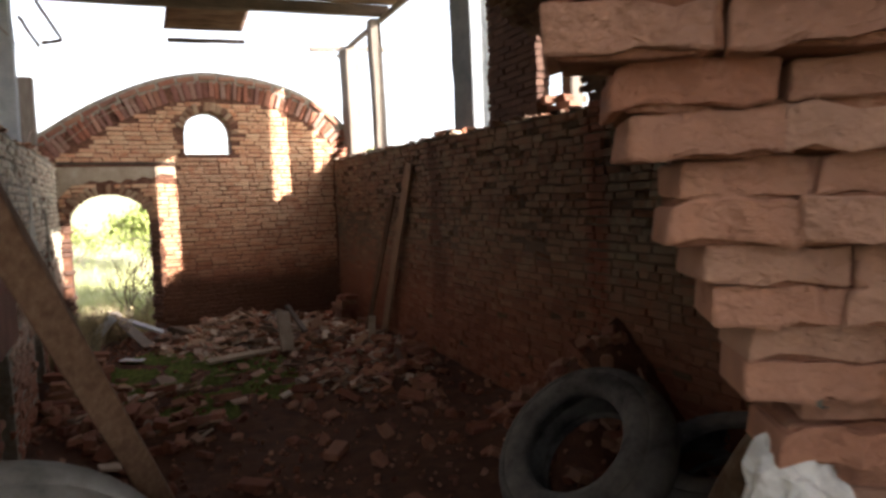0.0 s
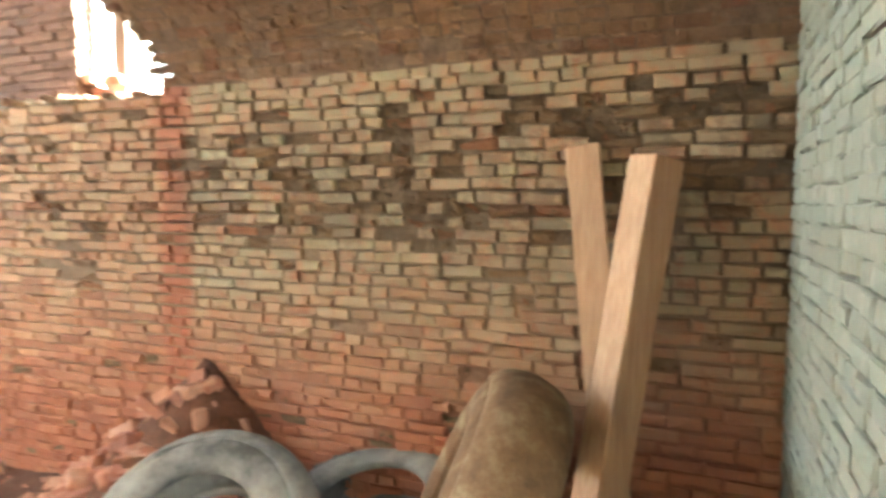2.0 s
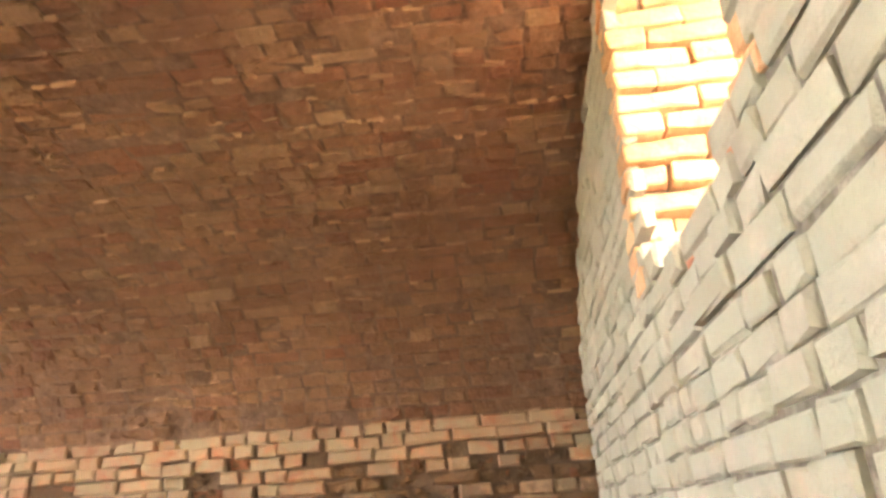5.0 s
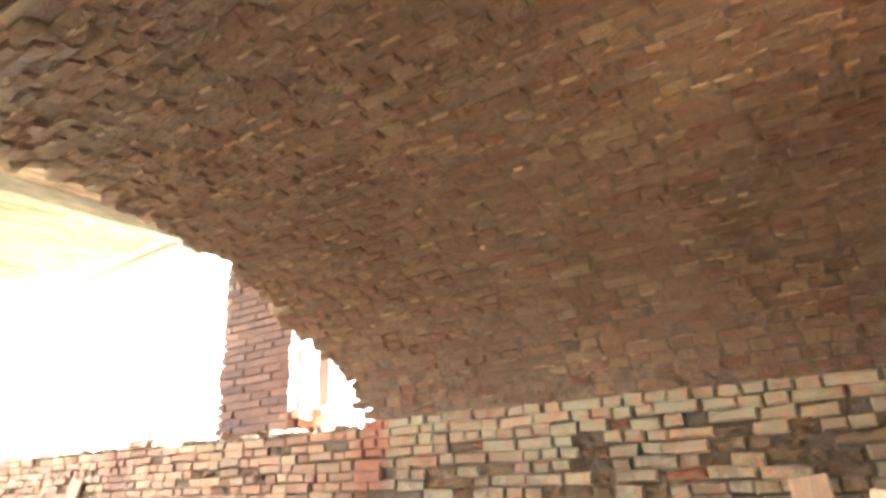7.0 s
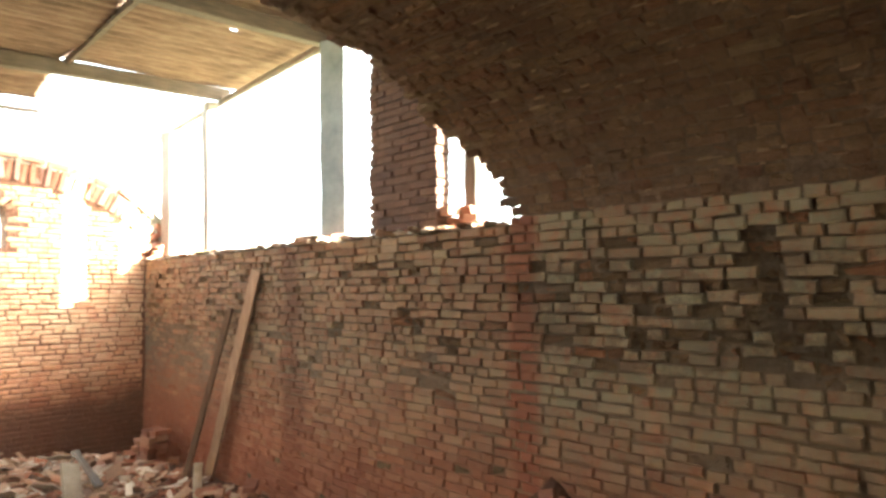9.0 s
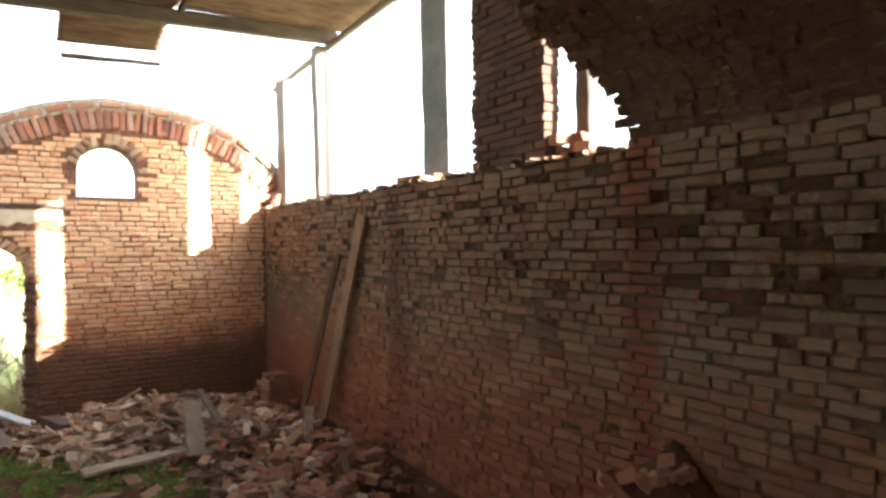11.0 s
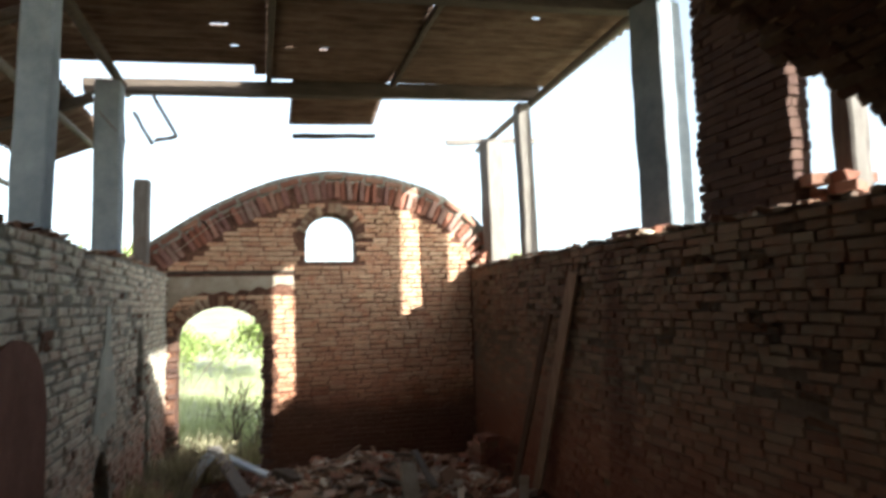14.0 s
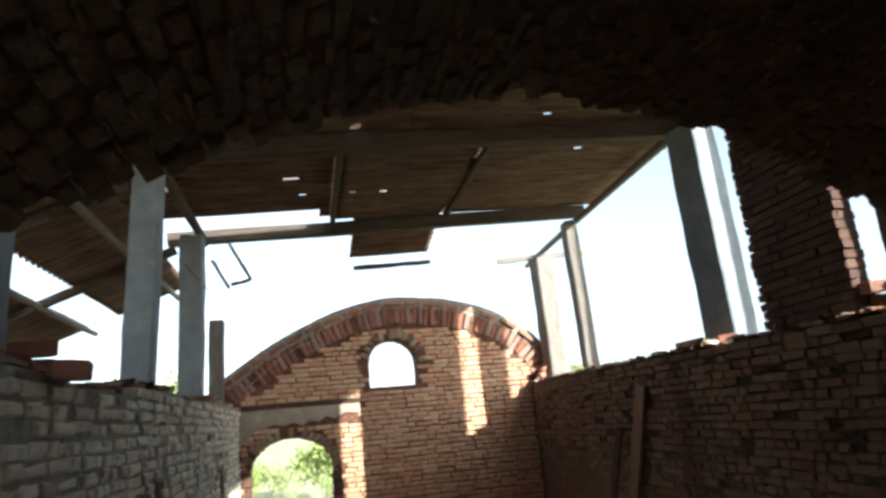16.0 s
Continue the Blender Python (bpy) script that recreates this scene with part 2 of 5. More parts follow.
M_RUBBER = plain_mat("dusty_rubber", [(0.35, (0.05, 0.046, 0.042)), (0.52, (0.13, 0.12, 0.105)), (0.75, (0.22, 0.20, 0.17))], 4.0, 0.85, 0.4, 80.0)
M_RUBBER_PALE = plain_mat("limewashed_rubber", [(0.35, (0.16, 0.155, 0.14)), (0.52, (0.27, 0.26, 0.235)), (0.75, (0.38, 0.37, 0.34))], 4.0, 0.9, 0.4, 80.0)
M_RUBBER_BROWN = plain_mat("mud_caked_rubber", [(0.3, (0.075, 0.045, 0.026)), (0.5, (0.13, 0.075, 0.04)), (0.62, (0.17, 0.12, 0.07)), (0.8, (0.26, 0.20, 0.13))], 9.0, 0.9, 0.5, 80.0)
M_GREY_SHEET = plain_mat("grey_sheet", [(0.3, (0.42, 0.46, 0.50)), (0.7, (0.62, 0.66, 0.70))], 6.0, 0.6, 0.3)
M_STONE = plain_mat("limewashed_stone", [(0.3, (0.40, 0.37, 0.33)), (0.55, (0.58, 0.55, 0.50)), (0.8, (0.68, 0.66, 0.61))], 14.0, 0.92, 0.9)
M_MOSS = plain_mat("moss", [(0.3, (0.08, 0.105, 0.025)), (0.55, (0.16, 0.20, 0.048)), (0.8, (0.30, 0.33, 0.085))], 18.0, 0.95, 1.0, 90.0, dist=0.01)
M_GRASS = plain_mat("grass_green", [(0.3, (0.34, 0.38, 0.14)), (0.6, (0.48, 0.50, 0.24)), (0.8, (0.60, 0.58, 0.34))], 3.0, 0.8, 0.2)
M_STRAW = plain_mat("dry_grass", [(0.3, (0.34, 0.28, 0.15)), (0.6, (0.50, 0.43, 0.26)), (0.8, (0.60, 0.54, 0.37))], 5.0, 0.85, 0.2)
M_FIELD = plain_mat("field", [(0.3, (0.32, 0.32, 0.17)), (0.55, (0.46, 0.44, 0.27)), (0.8, (0.56, 0.52, 0.36))], 0.6, 0.95, 0.6, 8.0, dist=0.05)
M_LEAF = plain_mat("leaves", [(0.3, (0.16, 0.20, 0.05)), (0.55, (0.26, 0.31, 0.09)), (0.8, (0.38, 0.40, 0.15))], 2.0, 0.7, 0.1)
M_BARK = plain_mat("bark", [(0.3, (0.10, 0.08, 0.06)), (0.7, (0.22, 0.18, 0.14))], 9.0, 0.95, 0.8, stretch=(5, 5, 0.7))
M_RUST = plain_mat("rusty_wire", [(0.3, (0.09, 0.05, 0.03)), (0.7, (0.20, 0.11, 0.06))], 20.0, 0.8, 0.2)

# ---- mesh helpers ----
R = random.Random(11)


def part(name, bm, material, parent=None, label="", smooth_faces=False):
    me = bpy.data.meshes.new(name)
    bm.to_mesh(me)
    bm.free()
    return from_mesh(name, me, material, parent, label, smooth_faces)


def from_mesh(name, me, material, parent=None, label="", smooth_faces=False):
    if material and not me.materials:
        me.materials.append(material)
    if smooth_faces:
        me.polygons.foreach_set("use_smooth", [True] * len(me.polygons))
    ob = new(name, me)
    if parent:
        ob.parent = parent
    if label:
        ob["label"] = label
    return ob


def empty(name, x=0, y=0, z=0):
    ob = new(name)
    ob.location = (x, y, z)
    ob.empty_display_size = 0.05
    return ob


def box_bm(sx, sy, sz, bevel=0.0, jitter=0.0, cuts=0, rng=R):
    bm = bmesh.new()
    bmesh.ops.create_cube(bm, size=1.0)
    bmesh.ops.scale(bm, vec=(sx, sy, sz), verts=bm.verts)
    if cuts:
        long = max((sx, 0), (sy, 1), (sz, 2))[1]
        es = [e for e in bm.edges if abs((e.verts[0].co - e.verts[1].co)[long]) > 1e-6]
        bmesh.ops.subdivide_edges(bm, edges=es, cuts=cuts, use_grid_fill=True)
    if jitter:
        for v in bm.verts:
            v.co += Vector((rng.uniform(-1, 1), rng.uniform(-1, 1), rng.uniform(-1, 1))) * jitter
    if bevel:
        sharp = [e for e in bm.edges if len(e.link_faces) == 2 and e.calc_face_angle(0) > 0.6]
        bmesh.ops.bevel(bm, geom=sharp, offset=bevel, segments=1, affect="EDGES", clamp_overlap=True)
    return bm


def move(bm, m):
    bmesh.ops.transform(bm, matrix=m, verts=bm.verts)
    return bm


def between(a, b, roll=0.0):
    """A pose whose z axis runs from a to b, at their middle, and the distance."""
    a, b = Vector(a), Vector(b)
    d = b - a
    q = d.to_track_quat("Z", "Y").to_matrix().to_4x4()
    return Matrix.Translation((a + b) / 2) @ q @ Matrix.Rotation(roll, 4, "Z"), d.length


def bar(name, a, b, w, d, material, parent=None, label="", roll=0.0, bevel=0.006, jitter=0.004, cuts=5, taper=1.0):
    m, n = between(a, b, roll)
    bm = box_bm(w, d, n, bevel, jitter, cuts)
    for v in bm.verts:
        k = 1 + (taper - 1) * (v.co.z / n + 0.5)
        v.co.x *= k
        v.co.y *= k
    return part(name, move(bm, m), material, parent, label)


def pole(name, a, b, r0, r1, material, parent=None, label="", bend=0.02, sides=8, rings=7, rng=R):
    m, n = between(a, b)
    bm = bmesh.new()
    rows = []
    ph = rng.uniform(0, 6)
    for i in range(rings + 1):
        s = i / rings
        r = r0 + (r1 - r0) * s
        off = Vector((math.sin(s * 3.1 + ph) * bend - math.sin(ph) * bend, math.cos(s * 4.0 + ph) * bend, 0))
        rows.append([bm.verts.new(off + Vector((math.cos(a2) * r * rng.uniform(0.9, 1.1), math.sin(a2) * r * rng.uniform(0.9, 1.1), (s - 0.5) * n)))
                     for a2 in (2 * math.pi * k / sides for k in range(sides))])
    for p, q in zip(rows, rows[1:]):
        for k in range(sides):
            bm.faces.new((p[k], p[(k + 1) % sides], q[(k + 1) % sides], q[k]))
    bm.faces.new(rows[0][::-1])
    bm.faces.new(rows[-1])
    return part(name, move(bm, m), material, parent, label, True)


def slab(name, outer, holes, front, back, to_world, material, kind="structure"):
    """A wall from an outline and openings in its own plane (u, z), between two depths."""
    bm = bmesh.new()
    edges = []
    for loop in (outer, *holes):
        vs = [bm.verts.new((u, front, z)) for u, z in loop]
        edges += [bm.edges.new((vs[i], vs[(i + 1) % len(vs)])) for i in range(len(vs))]
    bmesh.ops.triangle_fill(bm, use_beauty=True, use_dissolve=False, edges=edges)
    ex = bmesh.ops.extrude_face_region(bm, geom=bm.faces[:])
    bmesh.ops.translate(bm, vec=(0, back - front, 0), verts=[v for v in ex["geom"] if isinstance(v, bmesh.types.BMVert)])
    bmesh.ops.recalc_face_normals(bm, faces=bm.faces)
    ob = part(name, move(bm, to_world), material)
    return tagged(ob, kind=kind)


# A brick is a box with its front edges worn off: 12 corners, 9 faces.
BRICK_FACES = [(0, 1, 5, 4), (1, 2, 6, 5), (2, 3, 7, 6), (3, 0, 4, 7), (4, 5, 9, 8), (5, 6, 10, 9), (6, 7, 11, 10), (7, 4, 8, 11), (8, 9, 10, 11)]


def brick_points(l, h, d, rng, worn=0.006, rough=0.003):
    pts = []
    for depth, inset in ((d, 0.0), (worn, 0.0), (0.0, worn)):
        for sx, sz in ((-1, -1), (1, -1), (1, 1), (-1, 1)):
            pts.append((sx * (l / 2 - inset) + rng.uniform(-rough, rough), depth + rng.uniform(-rough, rough) * (depth < d / 2), sz * (h / 2 - inset) + rng.uniform(-rough, rough)))
    return np.array(pts)


def joined(name, chunks, material, parent=None, label="", kind="stuff"):
    """Many bricks in one mesh."""
    pts = np.concatenate(chunks)
    n = len(pts) // 12
    faces = (np.array(BRICK_FACES)[None] + 12 * np.arange(n)[:, None, None]).reshape(-1, 4)
    me = bpy.data.meshes.new(name)
    me.from_pydata(pts.tolist(), [], faces.tolist())
    ob = from_mesh(name, me, material, parent, label)
    return tagged(ob, kind=kind)


def brickwork(parent, to_world, u0, u1, z0, z1, material, inside=lambda u, z: True, proud=0.012, near=None, seed=1, course=0.0545, length=0.192, wild=0.004,
              gone=0.0, joint=0.010, single=False, worn=0.006, broken=None, rough=0.003, mixed=(0.1, 0.15, 0.75, 0.3), spalled=None, set_back=None, bed=None):
    """Courses of stretchers and headers on a wall's face. near: (u0, u1, z0, z1), where each brick is an object of its own."""
    rng = random.Random(seed)
    kinds = {}
    sizes = (length, length * 0.72, length / 2)
    for l in sizes:
        kinds[l] = []
        for _ in range(6):
            me = bpy.data.meshes.new("brick")
            me.from_pydata(brick_points(l - joint * rng.uniform(0.8, 1.6), course - (bed or joint) * rng.uniform(0.8, 1.4), 0.03, rng, worn, rough).tolist(), [], BRICK_FACES)
            me.materials.append(material)
            kinds[l].append(me)
    bed = bed or joint
    rest, spalls = [], []
    rows = int((z1 - z0) / course)
    m3, off = np.array(to_world.to_3x3()), np.array(to_world.translation)
    count = 0
    for i in range(rows):
        heads = rng.choice(mixed)
        z = z0 + (i + 0.5) * course
        u = u0 - rng.uniform(0, length)
        while u < u1 + length:
            l = rng.choice((length / 2, length / 2, length / 2, length * 0.72)) if rng.random() < heads else length
            c = u + l / 2
            u += l
            a, e = max(c - l / 2, u0), min(c + l / 2, u1)
            if e - a < 0.03 or not inside(c, z) or rng.random() < gone:
                continue
            cut = e - a < l - 0.001
            if cut:
                c, l = (a + e) / 2, e - a
            dw = rng.gauss(0, wild)
            if set_back:
                dw -= set_back(c, z)
            if broken and rng.random() < broken(c, z):
                # the face has burst off: a ragged hollow with a few crumbs left in it
                if rng.random() < 0.75:
                    q = brick_points(l - joint, course - joint * 0.8, 0.03, rng, 0.012, 0.007)
                    w = to_world @ Matrix.Translation((c, -(proud + dw) + rng.uniform(0.006, 0.020), z)) @ Matrix.Rotation(rng.gauss(0, 0.05), 4, "Y") @ Matrix.Rotation(rng.gauss(0, 0.08), 4, "Z")
                    spalls.append(q @ np.array(w.to_3x3()).T + np.array(w.translation))
                for _ in range(rng.randint(1, 4)):
                    q = brick_points(l * rng.uniform(0.12, 0.35), course * rng.uniform(0.25, 0.6), 0.03, rng, 0.009, 0.007)
                    w = to_world @ Matrix.Translation((c + rng.uniform(-0.4, 0.4) * l, -(proud + dw) + rng.uniform(0.004, 0.022), z + rng.uniform(-0.016, 0.016))) @ Matrix.Rotation(rng.gauss(0, 0.4), 4, "Y")
                    spalls.append(q @ np.array(w.to_3x3()).T + np.array(w.translation))
                continue
            tilt = rng.gauss(0, 0.012)
            place = Matrix.Translation((c + rng.gauss(0, 0.002), 0, z + rng.gauss(0, 0.003))) @ Matrix.Rotation(tilt, 4, "Y") @ Matrix.Translation((0, -(proud + dw), 0))
            if near and near[0] < c < near[1] and near[2] < z < near[3] and count < 300 and not cut:
                ob = new("brick", rng.choice(kinds[l]))
                ob.parent = parent
                ob.matrix_basis = to_world @ place
                count += 1
            else:
                p = brick_points(l - joint * rng.uniform(0.7, 1.6), course - bed * rng.uniform(0.6, 1.6), 0.03, rng, worn, rough)
                w = to_world @ place
                rest.append(p @ np.array(w.to_3x3()).T + np.array(w.translation))
    if rest:
        joined("brick_courses", rest, material, parent)
    if spalls:
        joined("spalled_bricks", spalls, spalled, parent, "burst sooty brick faces")

# ---- the kiln: plan in metres, far gable at y = 8, right wall at x = 1.78, left wall at x = -1.66 ----
RIGHT, LEFT, FAR, NEAR = 1.79, -1.67, 8.01, -0.54
W_RIGHT = Matrix.Translation((RIGHT + 0.016, 0, 0)) @ Matrix.Rotation(radians(-90), 4, "Z")
W_LEFT = Matrix.Translation((LEFT, 0, 0)) @ Matrix.Rotation(radians(90), 4, "Z")
W_FAR = Matrix.Translation((0, FAR, 0))
W_END = Matrix.Translation((0, NEAR, 0)) @ Matrix.Rotation(radians(180), 4, "Z")


def arc_point(s):
    """The arch's inner line, s from 0 at the right springing to 1 at the left one."""
    if s < 0.5:
        a = s * math.pi
        return 0.15 + 1.64 * math.cos(a), 2.2 + 0.80 * math.sin(a)
    u = (s - 0.5) * 2
    return 0.15 - 1.82 * u, 2.2 + 0.80 * (1 - u ** 1.7)


def arc_line(n, out=0.0):
    """Points along the arch at even steps, moved outwards; each with its tangent."""
    raw = [Vector(arc_point(i / 400)) for i in range(401)]
    run = [0.0]
    for p, q in zip(raw, raw[1:]):
        run.append(run[-1] + (q - p).length)
    made, j = [], 0
    for i in range(n):
        w = run[-1] * i / (n - 1)
        while j < 399 and run[j + 1] < w:
            j += 1
        f = (w - run[j]) / max(1e-9, run[j + 1] - run[j])
        p = raw[j].lerp(raw[j + 1], f)
        t = (raw[min(400, j + 4)] - raw[max(0, j - 3)]).normalized()
        made.append((p + Vector((t.y, -t.x)) * out, t))
    return made


ARC_LENGTH = sum((Vector(arc_point(i / 400)) - Vector(arc_point((i + 1) / 400))).length for i in range(400))


def noise1(v, seed=0.0):
    return noise.noise((v * 1.0, seed, 0.37))


def ground_height(x, y):
    """Trodden red earth with heaps of fallen brick and tile."""
    h = 0.035 * noise.noise((x * 1.3, y * 1.3, 0.2)) + 0.012 * noise.noise((x * 5, y * 5, 1.7))
    slope = 0.70 - 0.88 * math.hypot((x - 1.79) * 1.15, (y - 2.12) * (1.0 if y > 2.12 else 1.25)) + 0.03 * noise.noise((x * 7, y * 7, 4.0))
    h += 0.5 * (slope + math.sqrt(slope * slope + 0.03))
    h += 0.20 * math.exp(-((x - 1.7) / 0.45) ** 2 - ((y - 1.5) / 1.0) ** 2)
    h += 0.22 * math.exp(-((x - 0.35) / 0.9) ** 2 - ((y - 6.9) / 0.7) ** 2)
    h += 0.12 * math.exp(-((x - 1.35) / 0.6) ** 2 - ((y - 5.2) / 1.0) ** 2)
    h += 0.10 * math.exp(-((x + 1.3) / 0.5) ** 2 - ((y - 4.4) / 0.8) ** 2)
    h += 0.18 * math.exp(-((x + 1.75) / 0.22) ** 2 - ((y - 5.9) / 0.9) ** 2)
    return h


def ground_sheet(name, xs, ys, height, material):
    bm = bmesh.new()
    grid = [[bm.verts.new((x, y, height(x, y))) for x in xs] for y in ys]
    for a, b in zip(grid, grid[1:]):
        for i in range(len(xs) - 1):
            bm.faces.new((a[i], a[i + 1], b[i + 1], b[i]))
    return tagged(part(name, bm, material, smooth_faces=True), kind="structure")


def outside_height(x, y):
    far = max(0.0, math.hypot(x, y - 4) - 9)
    return -0.14 + 0.05 * noise.noise((x * 0.4, y * 0.4, 5.0)) + (0.035 * far + 0.0 if y > 9 else 0.0) * min(1, far / 20) + 0.5 * noise.noise((x * 0.05, y * 0.05, 2.0)) * min(1, far / 20)


steps = [-900, -300, -120, -60, -34, -22] + [k * 1.5 for k in range(-10, 11)] + [22, 34, 60, 120, 300, 900]
ground = ground_sheet("ground", steps, [s + 6 for s in steps], outside_height, M_FIELD)
tagged(ground, "sunlit rough green field around the ruined kiln", "ground")
floor = ground_sheet("floor", [-2.2 + 0.07 * i for i in range(64)], [-3.4 + 0.07 * i for i in range(168)], ground_height, M_EARTH)
tagged(floor, "uneven trodden red earth floor strewn with brick dust", "floor")

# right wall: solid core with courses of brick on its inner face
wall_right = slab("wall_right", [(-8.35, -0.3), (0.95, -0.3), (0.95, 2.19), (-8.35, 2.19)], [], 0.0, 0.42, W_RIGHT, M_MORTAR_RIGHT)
tagged(wall_right, "long red brick side wall with worn limewash and soot stains", "wall")


def right_broken(u, z):
    """Share of burst bricks: drifts of them in a band under the vault's springing, fewer beyond its edge."""
    y = -u
    n = noise.noise((y * 2.1, z * 5.0, 3.3)) + 0.6 * noise.noise((y * 6.0, z * 11.0, 1.3))
    if y < 2.2:
        band = min(1, max(0, (z - 1.42) / 0.16)) * min(1, max(0, (2.12 - z) / 0.08))
        return band * (0.62 if n > 0.10 else 0.16) + (0.05 if z < 1.5 else 0.0)
    if 5.0 < y < 7.2:
        return 0.5 if (1.2 < z < 2.05 and n > 0.12) else 0.05
    return 0.45 if (1.2 < z < 2.0 and n > 0.32) else 0.05


def right_set_back(u, z):
    """Lower down the joints are smeared full, so the bricks stand less proud."""
    full = 0.015 * min(1, max(0, (1.62 + 0.12 * noise.noise((u * 2, z, 0.0)) - z) / 0.2))
    worn = 0.012 * min(1, max(0, (-u - 5.7) / 0.5)) * min(1, max(0, (1.55 + 0.25 * noise.noise((u * 1.5, z, 3.0)) - z) / 0.2))
    return full + worn


# far gable with its door and its arched window
def arched(u0, u1, z0, spring, top, n=9):
    c, r = (u0 + u1) / 2, (u1 - u0) / 2
    return [(u0, z0), (u1, z0)] + [(c + r * math.cos(a), spring + (top - spring) * math.sin(a)) for a in (math.pi * k / n for k in range(n + 1))]


DOOR = (-1.57, -0.66, -0.25, 1.44, 1.79)
WINDOW = (-0.20, 0.39, 2.28, 2.54, 2.84)
gable = [(-2.1, -0.3), (2.21, -0.3), (2.21, 2.18), (2.06, 2.2)] + [tuple(p) for p, t in arc_line(40, 0.25)] + [(-2.1, 2.15)]
wall_far = slab("wall_far", gable, [arched(*DOOR), arched(*WINDOW)], 0.0, 0.36, W_FAR, M_MORTAR_TAN)
tagged(wall_far, "red brick gable end with an arched doorway and small arched window", "wall")


def in_arch(c, r, spring, top, z, u, grow=0.0):
    if z < spring:
        return abs(u - c) < r + grow
    k = (z - spring) / (top - spring + grow)
    return k < 1 and abs(u - c) < (r + grow) * math.sqrt(1 - k * k)


def roof_line(x):
    u = x - 0.15
    if u > 0:
        return 2.2 + 0.8 * math.sqrt(max(0, 1 - (u / 1.64) ** 2))
    return 2.2 + 0.8 * (1 - min(1, -u / 1.82) ** 1.7)


def far_inside(u, z):
    if in_arch(-1.115, 0.455, 1.44, 1.79, z, u, 0.11) or (2.22 < z and in_arch(0.095, 0.295, 2.54, 2.84, z, u, 0.10 if z > 2.5 else 0.04)):
        return False
    if z > 2.17 and z > roof_line(u) - 0.03:
        return False
    if -1.66 < u < -0.33 and (2.12 < z < 2.19 or (z < 2.12 and z > 1.9)):
        return False
    return True


# left wall with a rendered niche and two low flues
FLUES = [(3.14, 3.64, -0.25, 0.42, 0.89), (4.86, 5.40, -0.25, 0.45, 0.88), (6.30, 6.62, 1.02, 1.30, 1.62), (6.72, 6.98, 0.08, 0.72, 0.98)]
left_top = [(8.0, 2.14), (6.9, 2.16), (5.2, 2.14), (4.6, 2.10), (4.45, 2.14), (3.4, 2.12), (3.15, 2.10), (2.9, 2.08), (2.7, 2.08), (2.3, 2.10), (1.9, 2.10), (1.7, 2.2)]
wall_left = slab("wall_left", [(-1.0, -0.3), (8.0, -0.3)] + left_top + [(-1.0, 2.2)], [arched(*f) for f in FLUES], 0.0, 0.43, W_LEFT, M_MORTAR_PALE)
# added blocks behind the openings keep daylight out, so they stay dark
for f in FLUES:
    plug = move(box_bm(0.05, f[1] - f[0] + 0.3, 1.3), Matrix.Translation((LEFT - 0.46, (f[0] + f[1]) / 2, 0.4 if f[2] < 1 else 1.3)))
    part("flue_back", plug, M_MORTAR, wall_left, "added block closing the low flue so that it stays dark")
tagged(wall_left, "pale worn brick side wall with low arched flues and broken top", "wall")


def left_inside(u, z):
    if any(in_arch((f[0] + f[1]) / 2, (f[1] - f[0]) / 2, f[3], f[4], z, u, 0.05) and z > f[2] for f in FLUES):
        return False
    if in_arch(3.5, 0.34, 1.25, 1.62, z, u, 0.0) and z > 0.8:
        return False
    top = np.interp(u, [p[0] for p in left_top[::-1]], [p[1] for p in left_top[::-1]])
    return z < top - 0.02


def left_broken(u, z):
    n = noise.noise((u * 1.3, z * 2.6, 7.7)) + 0.5 * noise.noise((u * 5.0, z * 8.0, 2.3))
    return 0.75 if 5.9 < u < 6.9 and 0.9 < z < 1.75 and n > -0.25 else 0.3 if n > 0.38 else 0.02


# near end wall, whitewashed inside, with the breach that one walks through and a hole high up
def breach_edge(z):
    """Right side of the breach at height z."""
    return float(np.interp(z, [0.0, 0.9, 1.27, 1.38, 1.48, 1.6, 1.72, 1.78, 1.95, 2.2, 2.5], [-0.30, -0.32, -0.36, -0.40, -0.45, -0.52, -0.58, -0.65, -0.85, -1.1, -1.4]))


COURSE = 0.067
end_rows = [-0.3] + [k * COURSE for k in range(0, 37)]
jag = []
for k, z in enumerate(end_rows[1:]):
    x = -breach_edge(z) - 0.25 + 0.02 * (-1) ** k
    jag += [(x, z - 0.003), (x, z + COURSE - 0.004)]
jag = [(-breach_edge(0) - 0.05, -0.3)] + jag
top_end = [(-p.x, p.y + 0.03) for p, t in arc_line(24, 0.05)]
outline_end = [(-2.2, -0.3)] + [jag[0]] + jag[1:] + [(1.25, 2.52)] + [q for q in reversed(top_end) if q[0] < 1.2] + [(-2.2, 2.25)]
HOLE = [(-0.43, 2.38), (-0.37, 2.29), (-0.25, 2.24), (0.0, 2.24), (0.18, 2.28), (0.24, 2.40), (0.30, 2.60), (0.26, 2.80), (0.05, 2.95), (-0.29, 2.955), (-0.31, 2.80), (-0.32, 2.64), (-0.36, 2.50)]
HOLE_CORE = [(-0.08 + (a + 0.08) * 1.18, min(2.968, 2.56 + (b - 2.56) * 1.14)) for a, b in HOLE]
wall_end = slab("wall_end", outline_end, [HOLE_CORE], 0.0, 0.10, W_END, M_MORTAR_LIME)
back = slab("core", [(a if i < 1 or a < -0.5 else a - 0.26, b) for i, (a, b) in enumerate(outline_end)], [HOLE_CORE], 0.102, 0.36, W_END, M_MORTAR, kind="")
back.parent = wall_end
tagged(wall_end, "whitewashed brick end wall with a broken-out breach and hole", "wall")


